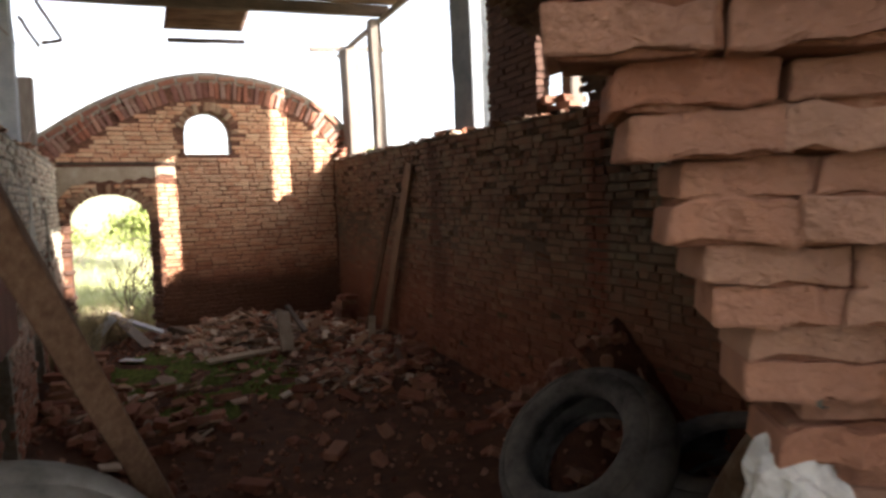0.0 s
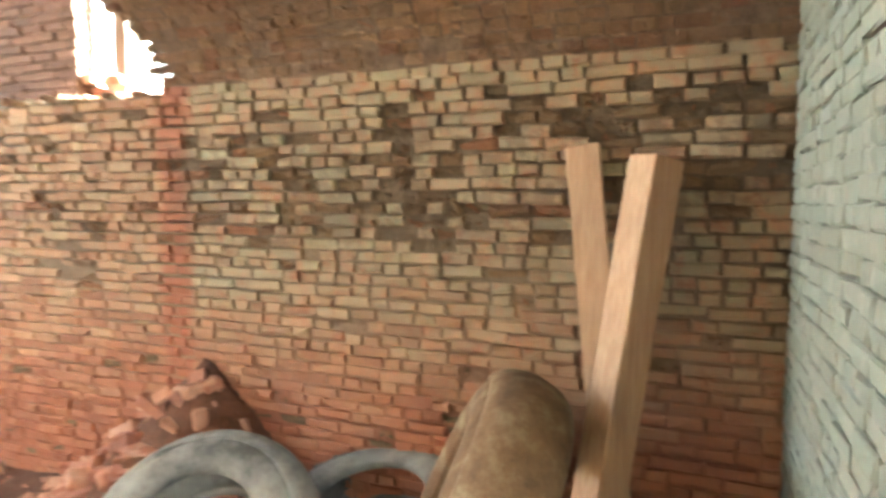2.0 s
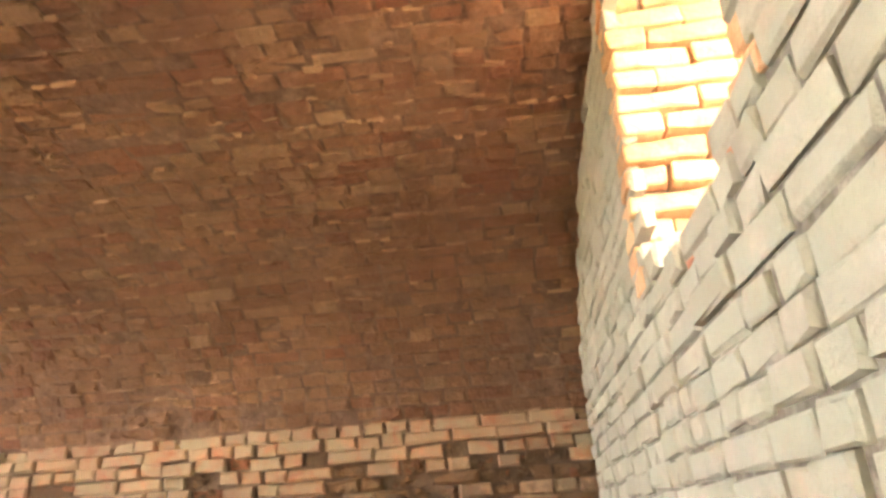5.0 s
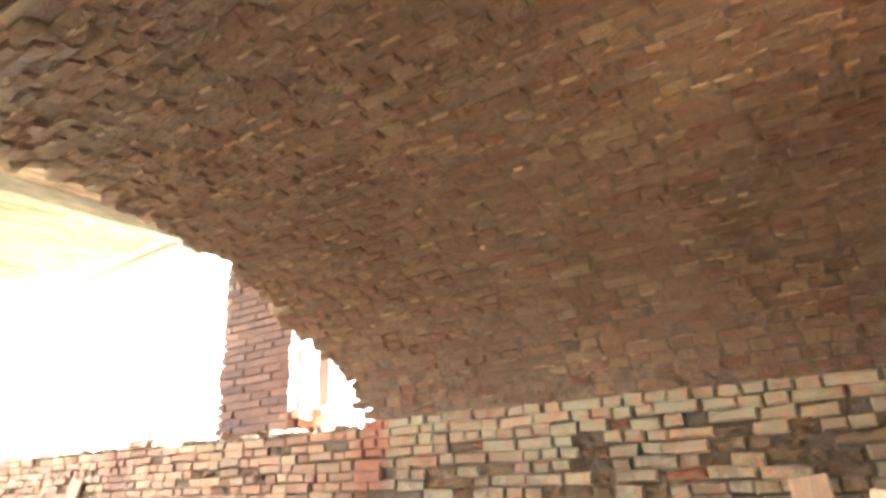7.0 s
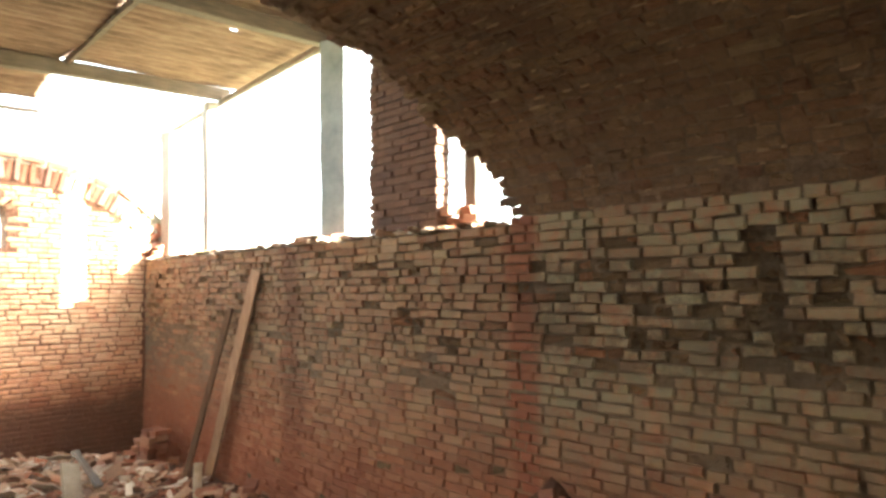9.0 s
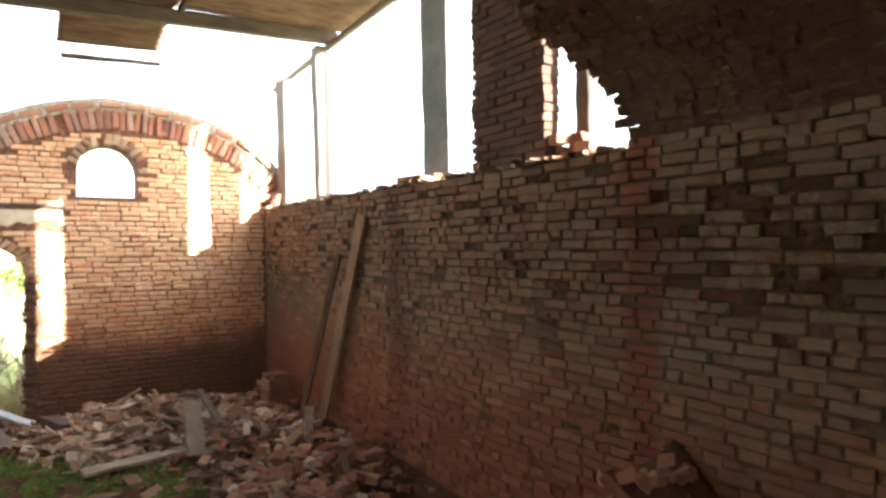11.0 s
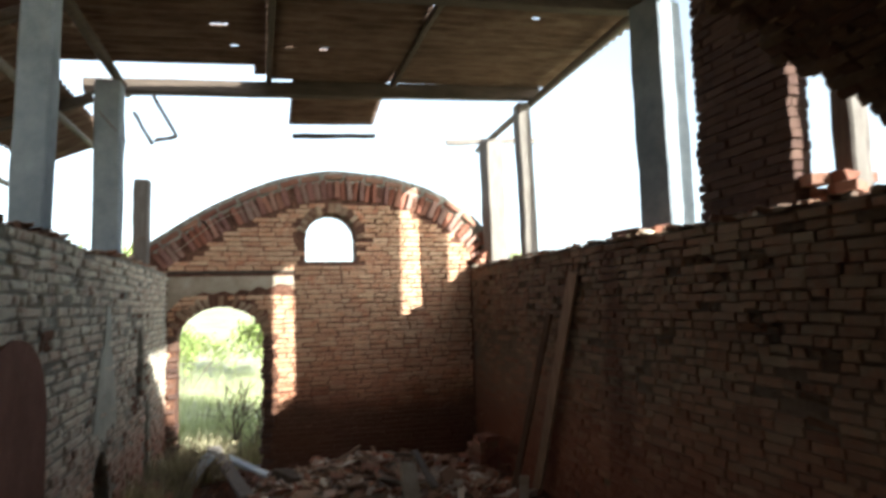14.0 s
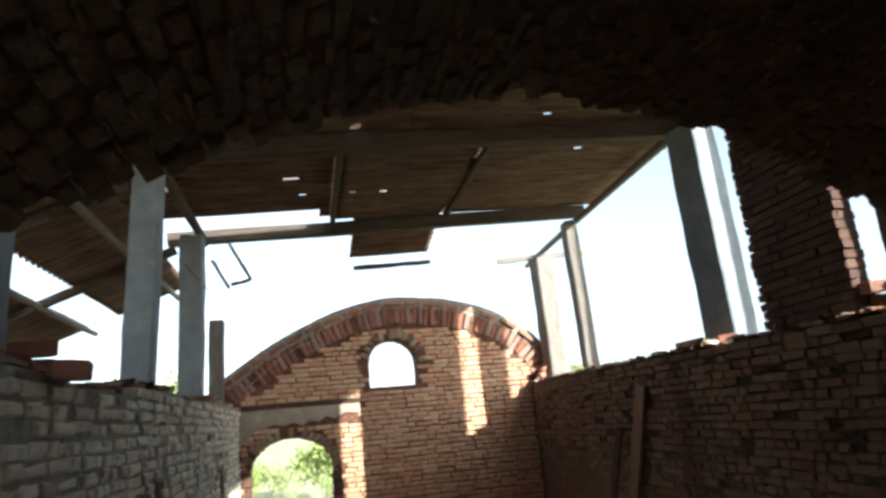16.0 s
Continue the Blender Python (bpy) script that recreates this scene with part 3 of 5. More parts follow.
def in_poly(u, z, poly):
    hit = False
    for (a, b), (c, d) in zip(poly, poly[1:] + poly[:1]):
        if (b > z) != (d > z) and u < (c - a) * (z - b) / (d - b) + a:
            hit = not hit
    return hit


def end_inside(u, z):
    if z > 2.2 and z > roof_line(-u) - 0.02:
        return False
    if in_poly(u, z, HOLE):
        return False
    return u < -breach_edge(z) - 0.17


# ---- brick barrel vault over the near part, broken off at its far edge ----
def vault_edge(x):
    return float(np.interp(x, [-1.66, -1.3, -1.05, -0.6, 0.1, 0.5, 0.9, 1.4, 1.6, 1.79], [1.55, 1.75, 1.85, 2.08, 2.33, 2.42, 2.49, 2.60, 2.52, 2.40]))


vault = bmesh.new()
ring = arc_line(40)
ring_out = arc_line(40, 0.26)
shell = []
for (p, t), (q, t2) in zip(ring, ring_out):
    e = vault_edge(p.x) - 0.10
    shell.append([vault.verts.new((v.x, y, v.y)) for v, y in ((p, -0.9), (p, e), (q, e - 0.05), (q, -0.9))])
for a, b in zip(shell, shell[1:]):
    for i in range(4):
        vault.faces.new((a[i], a[(i + 1) % 4], b[(i + 1) % 4], b[i]))
for s in (shell[0], shell[-1]):
    vault.faces.new(s)
bmesh.ops.recalc_face_normals(vault, faces=vault.faces)
vault = tagged(part("ceiling_vault", vault, M_SOOT), "sooty rough brick barrel vault broken off at one end", "vault", kind="structure")
rv = random.Random(5)
chunks, spring = [], []
courses = int(ARC_LENGTH / 0.0545)
for i, (p, t) in enumerate(arc_line(courses)):
    y = -0.56 - rv.uniform(0, 0.2)
    stop = vault_edge(p.x) + 0.04 * noise1(i * 0.9, 2.0)
    nrm = Vector((t.y, 0, -t.x))
    tan = Vector((t.x, 0, t.y))
    while y < stop - 0.03:
        l = 0.098 if rv.random() < 0.8 else 0.192
        y2 = min(y + l, stop + rv.uniform(-0.03, 0.05))
        last = y2 > stop - 0.30
        d = 0.24 if last else 0.04
        sag = rv.gauss(0, 0.006) - (0.018 if rv.random() < 0.07 else 0)
        b = brick_points(max(0.04, y2 - y - rv.uniform(0.005, 0.014)), 0.0485, d, rv, 0.008, 0.005)
        c = Vector((p.x, (y + y2) / 2, p.y)) - nrm * (0.010 + sag)
        basis = np.array([Vector((0, 1, 0)), nrm, tan])
        (spring if p.y < 2.235 and p.x > 0 else chunks).append(b @ basis + np.array(c))
        y = y2
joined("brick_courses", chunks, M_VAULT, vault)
crust = []
line = arc_line(courses * 2 - 1)[1::2]
for _ in range(1000):
    p, t = rv.choice(line)
    y = rv.uniform(-0.5, vault_edge(p.x) - 0.08)
    q = brick_points(rv.uniform(0.012, 0.07), rv.uniform(0.006, 0.016), 0.03, rv, 0.005, 0.004)
    out_by = rv.uniform(0.006, 0.016)
    crust.append(q @ np.array([Vector((0, 1, 0)), Vector((t.y, 0, -t.x)), Vector((t.x, 0, t.y))]) + np.array((p.x - t.y * out_by, y, p.y + t.x * out_by)))
joined("mortar_crust", crust, M_CRUST, vault)
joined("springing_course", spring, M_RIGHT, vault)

# ---- concrete posts, roof timbers and sheets over the open part ----
def concrete_post(name, x, y, z0, z1, w, d, lean=0.0, material=M_CONCRETE, label="", turn=0.0, category="post"):
    bm = box_bm(w, d, z1 - z0, 0.012, 0.006, 6)
    m = Matrix.Translation((x, y, (z0 + z1) / 2)) @ Matrix.Rotation(lean, 4, "Y") @ Matrix.Rotation(turn, 4, "Z")
    return tagged(part(name, move(bm, m), material), label, category, "roof posts")


def roof_z(x):
    return 3.86 + 0.045 * x


concrete_post("concrete_post", 2.03, 4.37, 2.17, 3.86, 0.27, 0.26, -0.02, label="square grey concrete roof post standing on the brick wall", turn=0.35)
concrete_post("timber_post", 2.0, 6.74, 2.17, 3.86, 0.14, 0.15, -0.03, M_WOOD, "weathered timber roof post standing on the brick wall")
concrete_post("timber_post", 2.05, 7.86, 2.17, 3.72, 0.25, 0.18, -0.02, M_WOOD, "split grey timber post with loose end beside the gable", 0.3)
concrete_post("concrete_post", -1.88, 4.42, 2.08, 3.66, 0.17, 0.17, 0.02, label="square grey concrete roof post on the broken wall")
concrete_post("concrete_post", -1.90, 6.28, 2.08, 3.66, 0.20, 0.20, 0.0, label="grey concrete roof post bound with wire on the wall")
concrete_post("timber_post", -1.86, 7.62, 2.10, 3.10, 0.15, 0.14, 0.0, M_WOOD, "short grey timber post stump beside the gable")
concrete_post("concrete_post", -1.93, 2.42, 2.08, 3.66, 0.20, 0.20, 0.0, label="grey concrete roof post at the vault's broken edge")

# brick pier standing on the right wall
pier = empty("brick_pier", 1.95, 3.42, 2.17)
tagged(pier, "rough brick pier standing on top of the side wall", "pier")
pier_core = move(box_bm(0.10, 0.69, 1.66, 0.0), Matrix.Translation((-0.02, 0, 0.84)))
part("core", pier_core, M_MORTAR, pier)
rp = random.Random(8)
pier_meshes = []
for _ in range(6):
    me = bpy.data.meshes.new("brick")
    me.from_pydata(brick_points(0.184, 0.046, 0.06, rp, 0.006, 0.004).tolist(), [], BRICK_FACES)
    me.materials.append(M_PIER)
    pier_meshes.append(me)
for i in range(30):
    z = 0.028 + i * 0.0545
    row = [(-0.27 + 0.18 * k, 0.95) for k in range(4)] if i % 2 else [(-0.315, 0.47), (-0.18, 0.95), (0.0, 0.95), (0.18, 0.95), (0.315, 0.47)]
    for u, size in row:
        ob = new("brick", rp.choice(pier_meshes))
        ob.parent = pier
        ob.matrix_basis = Matrix.Translation((-0.095 + rp.gauss(0, 0.004), -u + rp.gauss(0, 0.004), z)) @ Matrix.Rotation(radians(-90), 4, "Z") @ Matrix.Rotation(rp.gauss(0, 0.012), 4, "Y") @ Matrix.Diagonal((size, 1, 1, 1))
    for side in (1, -1):
        if rp.random() < 0.9:
            ob = new("brick", rp.choice(pier_meshes))
            ob.parent = pier
            ob.matrix_basis = Matrix.Translation((-0.02, side * (0.352 + rp.uniform(-0.012, 0.014)), z)) @ Matrix.Diagonal((0.6, 1, 1, 1)) @ Matrix.Rotation(radians(180 if side > 0 else 0), 4, "Z")
concrete_post("timber_post", 2.09, 2.93, 2.17, 3.1, 0.12, 0.12, 0.0, M_WOOD, "short timber prop between pier and vault")

# corrugated fibre cement roof
roof = empty("shed_roof", 0, 4.5, 3.8)
tagged(roof, "sagging corrugated fibre cement roof with gaps and holes", "roof")


def sheet(x0, x1, y0, y1, drop=0.0, sag=0.0, holes=(), zf=roof_z, parent=roof, label="", wave=0.115, amp=0.018, thick=0.008, base=(0, 4.5, 3.8)):
    """A corrugated sheet whose waves run along x; holes are (x, y, size)."""
    bm = bmesh.new()
    ys = np.arange(y0, y1 + 1e-6, wave / 6)
    xs = np.linspace(x0, x1, max(3, int((x1 - x0) / 0.06)))
    rows = []
    for y in ys:
        s = (y - y0) / (y1 - y0)
        rows.append([bm.verts.new((x - base[0], y - base[1], zf(x) + 0.10 + amp * math.sin(2 * math.pi * y / wave) - drop * s - sag * math.sin(math.pi * s) + 0.012 * noise.noise((x, y, 1.0)) - base[2])) for x in xs])
    for j, (a, b) in enumerate(zip(rows, rows[1:])):
        for i in range(len(xs) - 1):
            cx, cy = (xs[i] + xs[i + 1]) / 2, (ys[j] + ys[j + 1]) / 2
            if any(abs(cx - hx) < hs and abs(cy - hy) < hs * 0.6 for hx, hy, hs in holes):
                continue
            bm.faces.new((a[i], a[i + 1], b[i + 1], b[i]))
    loose = [v for v in bm.verts if not v.link_faces]
    bmesh.ops.delete(bm, geom=loose, context="VERTS")
    ex = bmesh.ops.extrude_face_region(bm, geom=bm.faces[:])
    bmesh.ops.translate(bm, vec=(0, 0, thick), verts=[v for v in ex["geom"] if isinstance(v, bmesh.types.BMVert)])
    bmesh.ops.recalc_face_normals(bm, faces=bm.faces)
    return part("sheet", bm, M_ROOF, parent, label, True)


sheet(-2.45, -0.10, -1.6, 1.52)
sheet(-0.13, 2.30, -1.6, 1.53)
sheet(-2.45, -0.10, 1.5, 3.2, holes=[(-0.7, 2.9, 0.03)])
sheet(-0.12, 2.30, 1.5, 3.2, sag=0.01)
sheet(-2.45, -0.10, 3.17, 4.9, holes=[(-1.6, 4.3, 0.035), (-0.5, 4.5, 0.03), (-1.2, 3.7, 0.03)])
sheet(-0.13, 2.30, 3.18, 4.9, sag=0.01, holes=[(0.9, 4.4, 0.03)])
sheet(-2.45, -0.62, 4.87, 6.36, holes=[(-1.0, 5.5, 0.05), (-0.9, 5.9, 0.03), (-2.0, 5.6, 0.03)])
sheet(-0.60, 0.55, 4.87, 6.72, sag=0.03, holes=[(-0.42, 5.75, 0.035), (-0.2, 5.82, 0.022), (0.05, 5.78, 0.022), (0.12, 5.78, 0.022), (0.19, 5.78, 0.022)])
sheet(0.57, 2.30, 4.87, 6.74, sag=0.015, holes=[(1.45, 5.1, 0.03), (1.2, 5.4, 0.022)])
sheet(-0.75, -0.62, 6.34, 6.6)
sheet(-0.40, 0.52, 6.60, 7.55, drop=0.20, label="loose corrugated sheet hanging past the last beam")


def beam(name, a, b, w, d, label, mat=M_BEAM, category="beam"):
    return tagged(bar(name, a, b, w, d, mat, jitter=0.006), label, category, "roof timbers")


for y in (0.4, 2.75, 4.62, 6.72):
    beam("roof_beam", (-2.2, y, roof_z(-2.2)), (2.15, y - 0.05, roof_z(2.15)), 0.10, 0.13, "dark weathered timber cross beam under the roof sheets")
for x in (0.57, -0.62):
    beam("rafter", (x, 4.62, roof_z(x) + 0.07), (x, 6.75, roof_z(x) + 0.06), 0.05, 0.06, "thin dark batten under the roof sheets")
tagged(pole("roof_purlin", (2.02, 2.6, 3.98), (2.13, 8.55, 3.80), 0.045, 0.035, M_WOOD), "crooked round timber purlin along the roof edge", "beam", "roof timbers")
tagged(pole("roof_purlin", (-1.9, 2.5, 3.78), (-1.92, 6.9, 3.76), 0.05, 0.04, M_BEAM), "dark round timber purlin over the concrete posts", "beam", "roof timbers")
beam("loose_batten", (1.48, 7.93, 3.72), (2.62, 7.84, 3.78), 0.035, 0.07, "grey batten nailed across the end of the purlin", M_WOOD, "batten")
beam("loose_batten", (-0.36, 7.57, 3.62), (0.55, 7.57, 3.66), 0.03, 0.05, "batten along the edge of the hanging sheet", M_BEAM, "batten")
wreck = empty("lath_cluster", -1.62, 6.62, 3.4)
tagged(wreck, "broken grey wooden laths dangling beside a roof post", "laths")
for a, b, w in (((0.0, 0, 0.28), (0.20, 0.0, -0.08), 0.045), ((0.20, 0, -0.08), (0.02, 0, -0.13), 0.045), ((-0.16, 0, 0.12), (0.0, 0, -0.16), 0.055)):
    bar("stick", a, b, w, 0.03, M_WOOD, wreck)

# lean-to roof beyond the left wall
lean_to = empty("lean_to_roof", -3.2, 5.5, 3.1)
tagged(lean_to, "old lean-to roof of corrugated sheets with a missing strip", "roof")
zl = lambda x: 3.55 + 0.42 * (x + 2.2)
for x0, x1, y0, y1 in ((-3.0, -2.25, 2.6, 8.2), (-4.6, -3.35, 2.6, 5.6), (-4.6, -3.30, 5.62, 8.2)):
    sheet(x0, x1, y0, y1, zf=zl, parent=lean_to, base=(-3.2, 5.5, 3.1))
for y in (3.2, 4.9, 6.6):
    bar("rafter", (-2.1 + 3.2, y - 5.5, zl(-2.1) - 3.1 + 0.04), (-4.6 + 3.2, y - 5.5, zl(-4.6) - 3.1 + 0.04), 0.07, 0.08, M_BEAM, lean_to)
for x in (-2.4, -3.2, -4.4):
    pole("purlin", (x + 3.2, -2.9, zl(x) - 3.1 + 0.0), (x + 3.2, 2.7, zl(x) - 3.1), 0.035, 0.03, M_WOOD, lean_to)
for y in (3.2, 6.6):
    pole("prop", (-4.45 + 3.2, y - 5.5, -3.3), (-4.45 + 3.2, y - 5.5, zl(-4.45) - 3.1), 0.06, 0.05, M_WOOD, lean_to)

# plain outer walls, added to shape sun and sky from right, left and behind
outer = slab("wall_outer", [(-1.83, -0.3), (-0.2, -0.3), (-0.2, 5.8), (-1.83, 5.8)], [], 0.0, 0.12, Matrix.Translation((4.5, 0, 0)) @ Matrix.Rotation(radians(-90), 4, "Z"), M_LEFT)
tagged(outer, "added plain brick wall that blocks the sun", "wall")
# added pier whose shadow parts the sun patches on the gable
sun_splitter = slab("wall_outer_2", [(-2.80, -0.3), (-2.5, -0.3), (-2.5, 5.8), (-2.80, 5.8)], [], 0.0, 0.12, Matrix.Translation((4.5, 0, 0)) @ Matrix.Rotation(radians(-90), 4, "Z"), M_LEFT)
tagged(sun_splitter, "added plain brick pier that parts the sun patches", "wall")
# added, unseen: its stepped top trims the sun through breach and hole
rear_blocker = slab("wall_rear", [(-5.2, -0.3), (4.5, -0.3), (4.5, 1.3), (1.0, 1.3), (1.0, 3.2), (-1.95, 3.2), (-1.95, 4.6), (-5.2, 4.6)], [], 0.0, 0.3, Matrix.Translation((0, -3.3, 0)) @ Matrix.Rotation(radians(180), 4, "Z"), M_LEFT)
tagged(rear_blocker, "added unseen brick wall behind the breach, stepped to trim the sun", "wall")
# added out of sight, dark, to keep skylight off the right wall
sky_blocker = slab("wall_outer_left", [(0.6, -0.3), (9.2, -0.3), (9.2, 5.2), (0.6, 5.2)], [], 0.0, 0.3, Matrix.Translation((-4.85, 0, 0)) @ Matrix.Rotation(radians(90), 4, "Z"), M_PIER)
tagged(sky_blocker, "added unseen dark brick wall that blocks the sky behind the lean-to", "wall")

# ---- loose things on the floor ----
def leaning(name, a, b, w, d, mat, label, roll=0.0, category="plank", group=""):
    return tagged(bar(name, a, b, w, d, mat, roll=roll, bevel=0.004, jitter=0.003), label, category, group)


leaning("plank", (1.70, 6.05, 0.02), (1.752, 5.25, 2.0), 0.135, 0.028, M_PLANK, "long brown wooden plank leaning against the brick wall", roll=radians(90), group="leaning planks")
leaning("plank", (1.52, 6.15, 0.02), (1.745, 5.72, 1.66), 0.06, 0.03, M_DARK_PLANK, "narrow dark plank leaning against the brick wall", roll=radians(90), group="leaning planks")
leaning("timber", (1.60, -0.01, 0.05), (1.735, 0.205, 1.86), 0.13, 0.05, M_TIMBER, "pale sawn timber leaning against the limewashed wall", radians(122), "timber", "leaning timbers")
leaning("timber", (1.40, 0.15, 0.0), (1.665, -0.075, 1.80), 0.13, 0.145, M_TIMBER, "thick pale sawn timber leaning against the limewashed wall", radians(2), "timber", "leaning timbers")
leaning("plank", (-0.74, 1.63, 0.0), (-1.33, 0.30, 1.90), 0.075, 0.05, M_PLANK, "weathered brown pole leaning beside the breach", 0.5, "pole")


def tyre(name, m, radius, width, rim, mat, label, tread=28):
    """A bare tyre: rounded carcass with an open bead, grooved tread and raised shoulder blocks."""
    t = empty(name)
    t.matrix_basis = m
    prof = []
    h = width / 2
    for k in range(17):
        a = math.pi * (k / 16 - 0.5) * 1.0
        prof.append((radius - 0.16 * radius + 0.16 * radius * math.cos(a), h * math.sin(a)))
    side = [(rim + (radius * 0.84 - rim) * k / 6, h * (0.80 + 0.22 * math.sin(math.pi * k / 6))) for k in range(7)]
    outer_line = [(r, w) for r, w in side] + [(r, -w) for r, w in reversed(prof)] + [(r, -w) for r, w in reversed(side)]
    bm = bmesh.new()
    n = 48
    loops = []
    for i in range(n):
        a = 2 * math.pi * i / n
        loops.append([bm.verts.new((r * math.cos(a), r * math.sin(a), w)) for r, w in outer_line])
    for i in range(n):
        p, q = loops[i], loops[(i + 1) % n]
        for k in range(len(outer_line) - 1):
            bm.faces.new((p[k], p[k + 1], q[k + 1], q[k]))
    bmesh.ops.recalc_face_normals(bm, faces=bm.faces)
    body = part("carcass", bm, mat, t, smooth_faces=True)
    sol = body.modifiers.new("wall", "SOLIDIFY")
    sol.thickness, sol.offset = 0.018, -1
    for side in (1, -1):
        for name_of, r, wide, fat in (("bead", rim + 0.008, h * 0.80, 0.016), ("sidewall_rib", radius * 0.80, h * 0.98, 0.008)):
            ring_bm = bmesh.new()
            loops = [[ring_bm.verts.new(((r + fat * math.cos(2 * math.pi * j / 6)) * math.cos(2 * math.pi * i / 40), (r + fat * math.cos(2 * math.pi * j / 6)) * math.sin(2 * math.pi * i / 40), side * wide + fat * math.sin(2 * math.pi * j / 6))) for j in range(6)] for i in range(40)]
            for i in range(40):
                for j in range(6):
                    ring_bm.faces.new((loops[i][j], loops[(i + 1) % 40][j], loops[(i + 1) % 40][(j + 1) % 6], loops[i][(j + 1) % 6]))
            part(name_of, ring_bm, mat, t, smooth_faces=True)
    if not tread:
        return tagged(t, label, "tyre", "old tyres")
    block = box_bm(0.022, 2 * math.pi * radius / tread * 0.62, width * 0.30, 0.004)
    me = bpy.data.meshes.new("tread_block")
    block.to_mesh(me)
    block.free()
    me.materials.append(mat)
    for i in range(tread):
        for s in (1, -1):
            a = 2 * math.pi * (i + 0.25 * s) / tread
            ob = new("tread_block", me)
            ob.parent = t
            ob.matrix_basis = Matrix.Rotation(a, 4, "Z") @ Matrix.Translation((radius - 0.009 - 0.006, 0, s * width * 0.24)) @ Matrix.Rotation(0.25 * s, 4, "X")
    return tagged(t, label, "tyre", "old tyres")


def face(x, y, z, normal, spin=0.0):
    return Matrix.Translation((x, y, z)) @ Vector(normal).to_track_quat("Z", "Y").to_matrix().to_4x4() @ Matrix.Rotation(spin, 4, "Z")


tyre("truck_tyre", face(0.95, 1.42, 0.36, (-0.69, -0.10, 0.71)), 0.47, 0.23, 0.27, M_RUBBER, "big dusty black truck tyre propped on edge by the wall", 0)
tyre("truck_tyre", face(1.52, 1.02, 0.30, (-0.25, 0.1, 0.95)), 0.46, 0.22, 0.26, M_RUBBER, "dark truck tyre lying flat against the wall")
tyre("truck_tyre", face(1.22, 0.46, 0.56, (-0.25, 0.87, 0.42)), 0.53, 0.30, 0.28, M_RUBBER_BROWN, "mud-caked bald brown truck tyre leaning over on its tread", 0)
tyre("truck_tyre", face(-1.30, 0.52, 0.58, (0.55, -0.70, 0.45)), 0.52, 0.24, 0.27, M_RUBBER_PALE, "pale grey dusty tyre leaning at the foot of the wall", 0)

stone = bmesh.new()
bmesh.ops.create_icosphere(stone, subdivisions=4, radius=0.066)
for v in stone.verts:
    v.co *= 0.9 + 0.45 * noise.noise(v.co * 11) + 0.22 * noise.noise(v.co * 31) + 0.10 * noise.noise(v.co * 75)
    v.co.z *= 1.45
tagged(part("rough_stone", move(stone, Matrix.Translation((-0.285, -0.54, 1.245))), M_STONE), "white limewashed rubble stone stuck in the broken wall", "stone")
tagged(part("rubble_lump", move(box_bm(0.34, 0.34, 1.4, 0.03, 0.03, 6), Matrix.Translation((-0.06, -0.84, 0.45))), M_STONE), "broken limewashed masonry stub at the side of the breach", "masonry")


def shard_mesh(kind, rng):
    if kind == "brick":
        bm = box_bm(0.205, 0.098, 0.055, 0.005, 0.004)
    elif kind == "half":
        bm = box_bm(0.11, 0.098, 0.055, 0.006, 0.010)
    elif kind == "lump":
        bm = box_bm(0.12, 0.10, 0.08, 0.02, 0.02)
    else:
        bm = bmesh.new()
        n = rng.randint(4, 6)
        r = rng.uniform(0.06, 0.12)
        ring = [bm.verts.new((r * rng.uniform(0.7, 1.25) * math.cos(2 * math.pi * k / n) * 1.3, r * rng.uniform(0.7, 1.2) * math.sin(2 * math.pi * k / n), 0)) for k in range(n)]
        f = bm.faces.new(ring)
        ex = bmesh.ops.extrude_face_region(bm, geom=[f])
        bmesh.ops.translate(bm, vec=(0, 0, rng.uniform(0.009, 0.018)), verts=[v for v in ex["geom"] if isinstance(v, bmesh.types.BMVert)])
        bmesh.ops.recalc_face_normals(bm, faces=bm.faces)
    me = bpy.data.meshes.new("brick_rubble" if kind != "tile" else "tile_shard")
    bm.to_mesh(me)
    bm.free()
    me.materials.append(M_TILE if kind == "tile" else M_LOOSE)
    return me


rs = random.Random(21)
SHARDS = {k: [shard_mesh(k, rs) for _ in range(7)] for k in ("brick", "half", "lump", "tile")}


def strewn(kind, x, y, lift=0.0, flat=0.25):
    me = rs.choice(SHARDS[kind])
    ob = new("roof_tile_shard" if kind == "tile" else "loose_brick" if kind == "brick" else "brick_fragment", me)
    ob.matrix_basis = Matrix.Translation((x, y, ground_height(x, y) + lift + 0.02)) @ Euler((rs.gauss(0, flat), rs.gauss(0, flat), rs.uniform(0, 6.28))).to_matrix().to_4x4()
    if kind == "tile":
        ob.scale = [rs.uniform(0.55, 1.1)] * 2 + [rs.uniform(0.8, 1.3)]
    if kind in ("half", "lump"):
        ob.scale = [rs.uniform(0.45, 1.05) for _ in range(3)]
    if kind == "tile":
        tagged(ob, "broken flat clay roof tile shard lying on the rubble", "tile shard", "roof tile shards")
    elif kind == "brick":
        tagged(ob, "whole loose red brick lying on the earth floor", "brick", "loose bricks")
    else:
        tagged(ob, "broken piece of red brick lying on the earth floor", "brick fragment", "brick fragments")
    return ob


for _ in range(270):
    a, r = rs.uniform(0, 6.28), math.sqrt(rs.random())
    strewn("tile", 0.35 + 1.05 * r * math.cos(a), 6.75 + 0.95 * r * math.sin(a), rs.uniform(0, 0.07) * (1 - r) + 0.01, 0.35)
for _ in range(60):
    strewn("tile", rs.uniform(-1.4, -0.4), rs.gauss(4.5, 0.4), 0.0, 0.3)
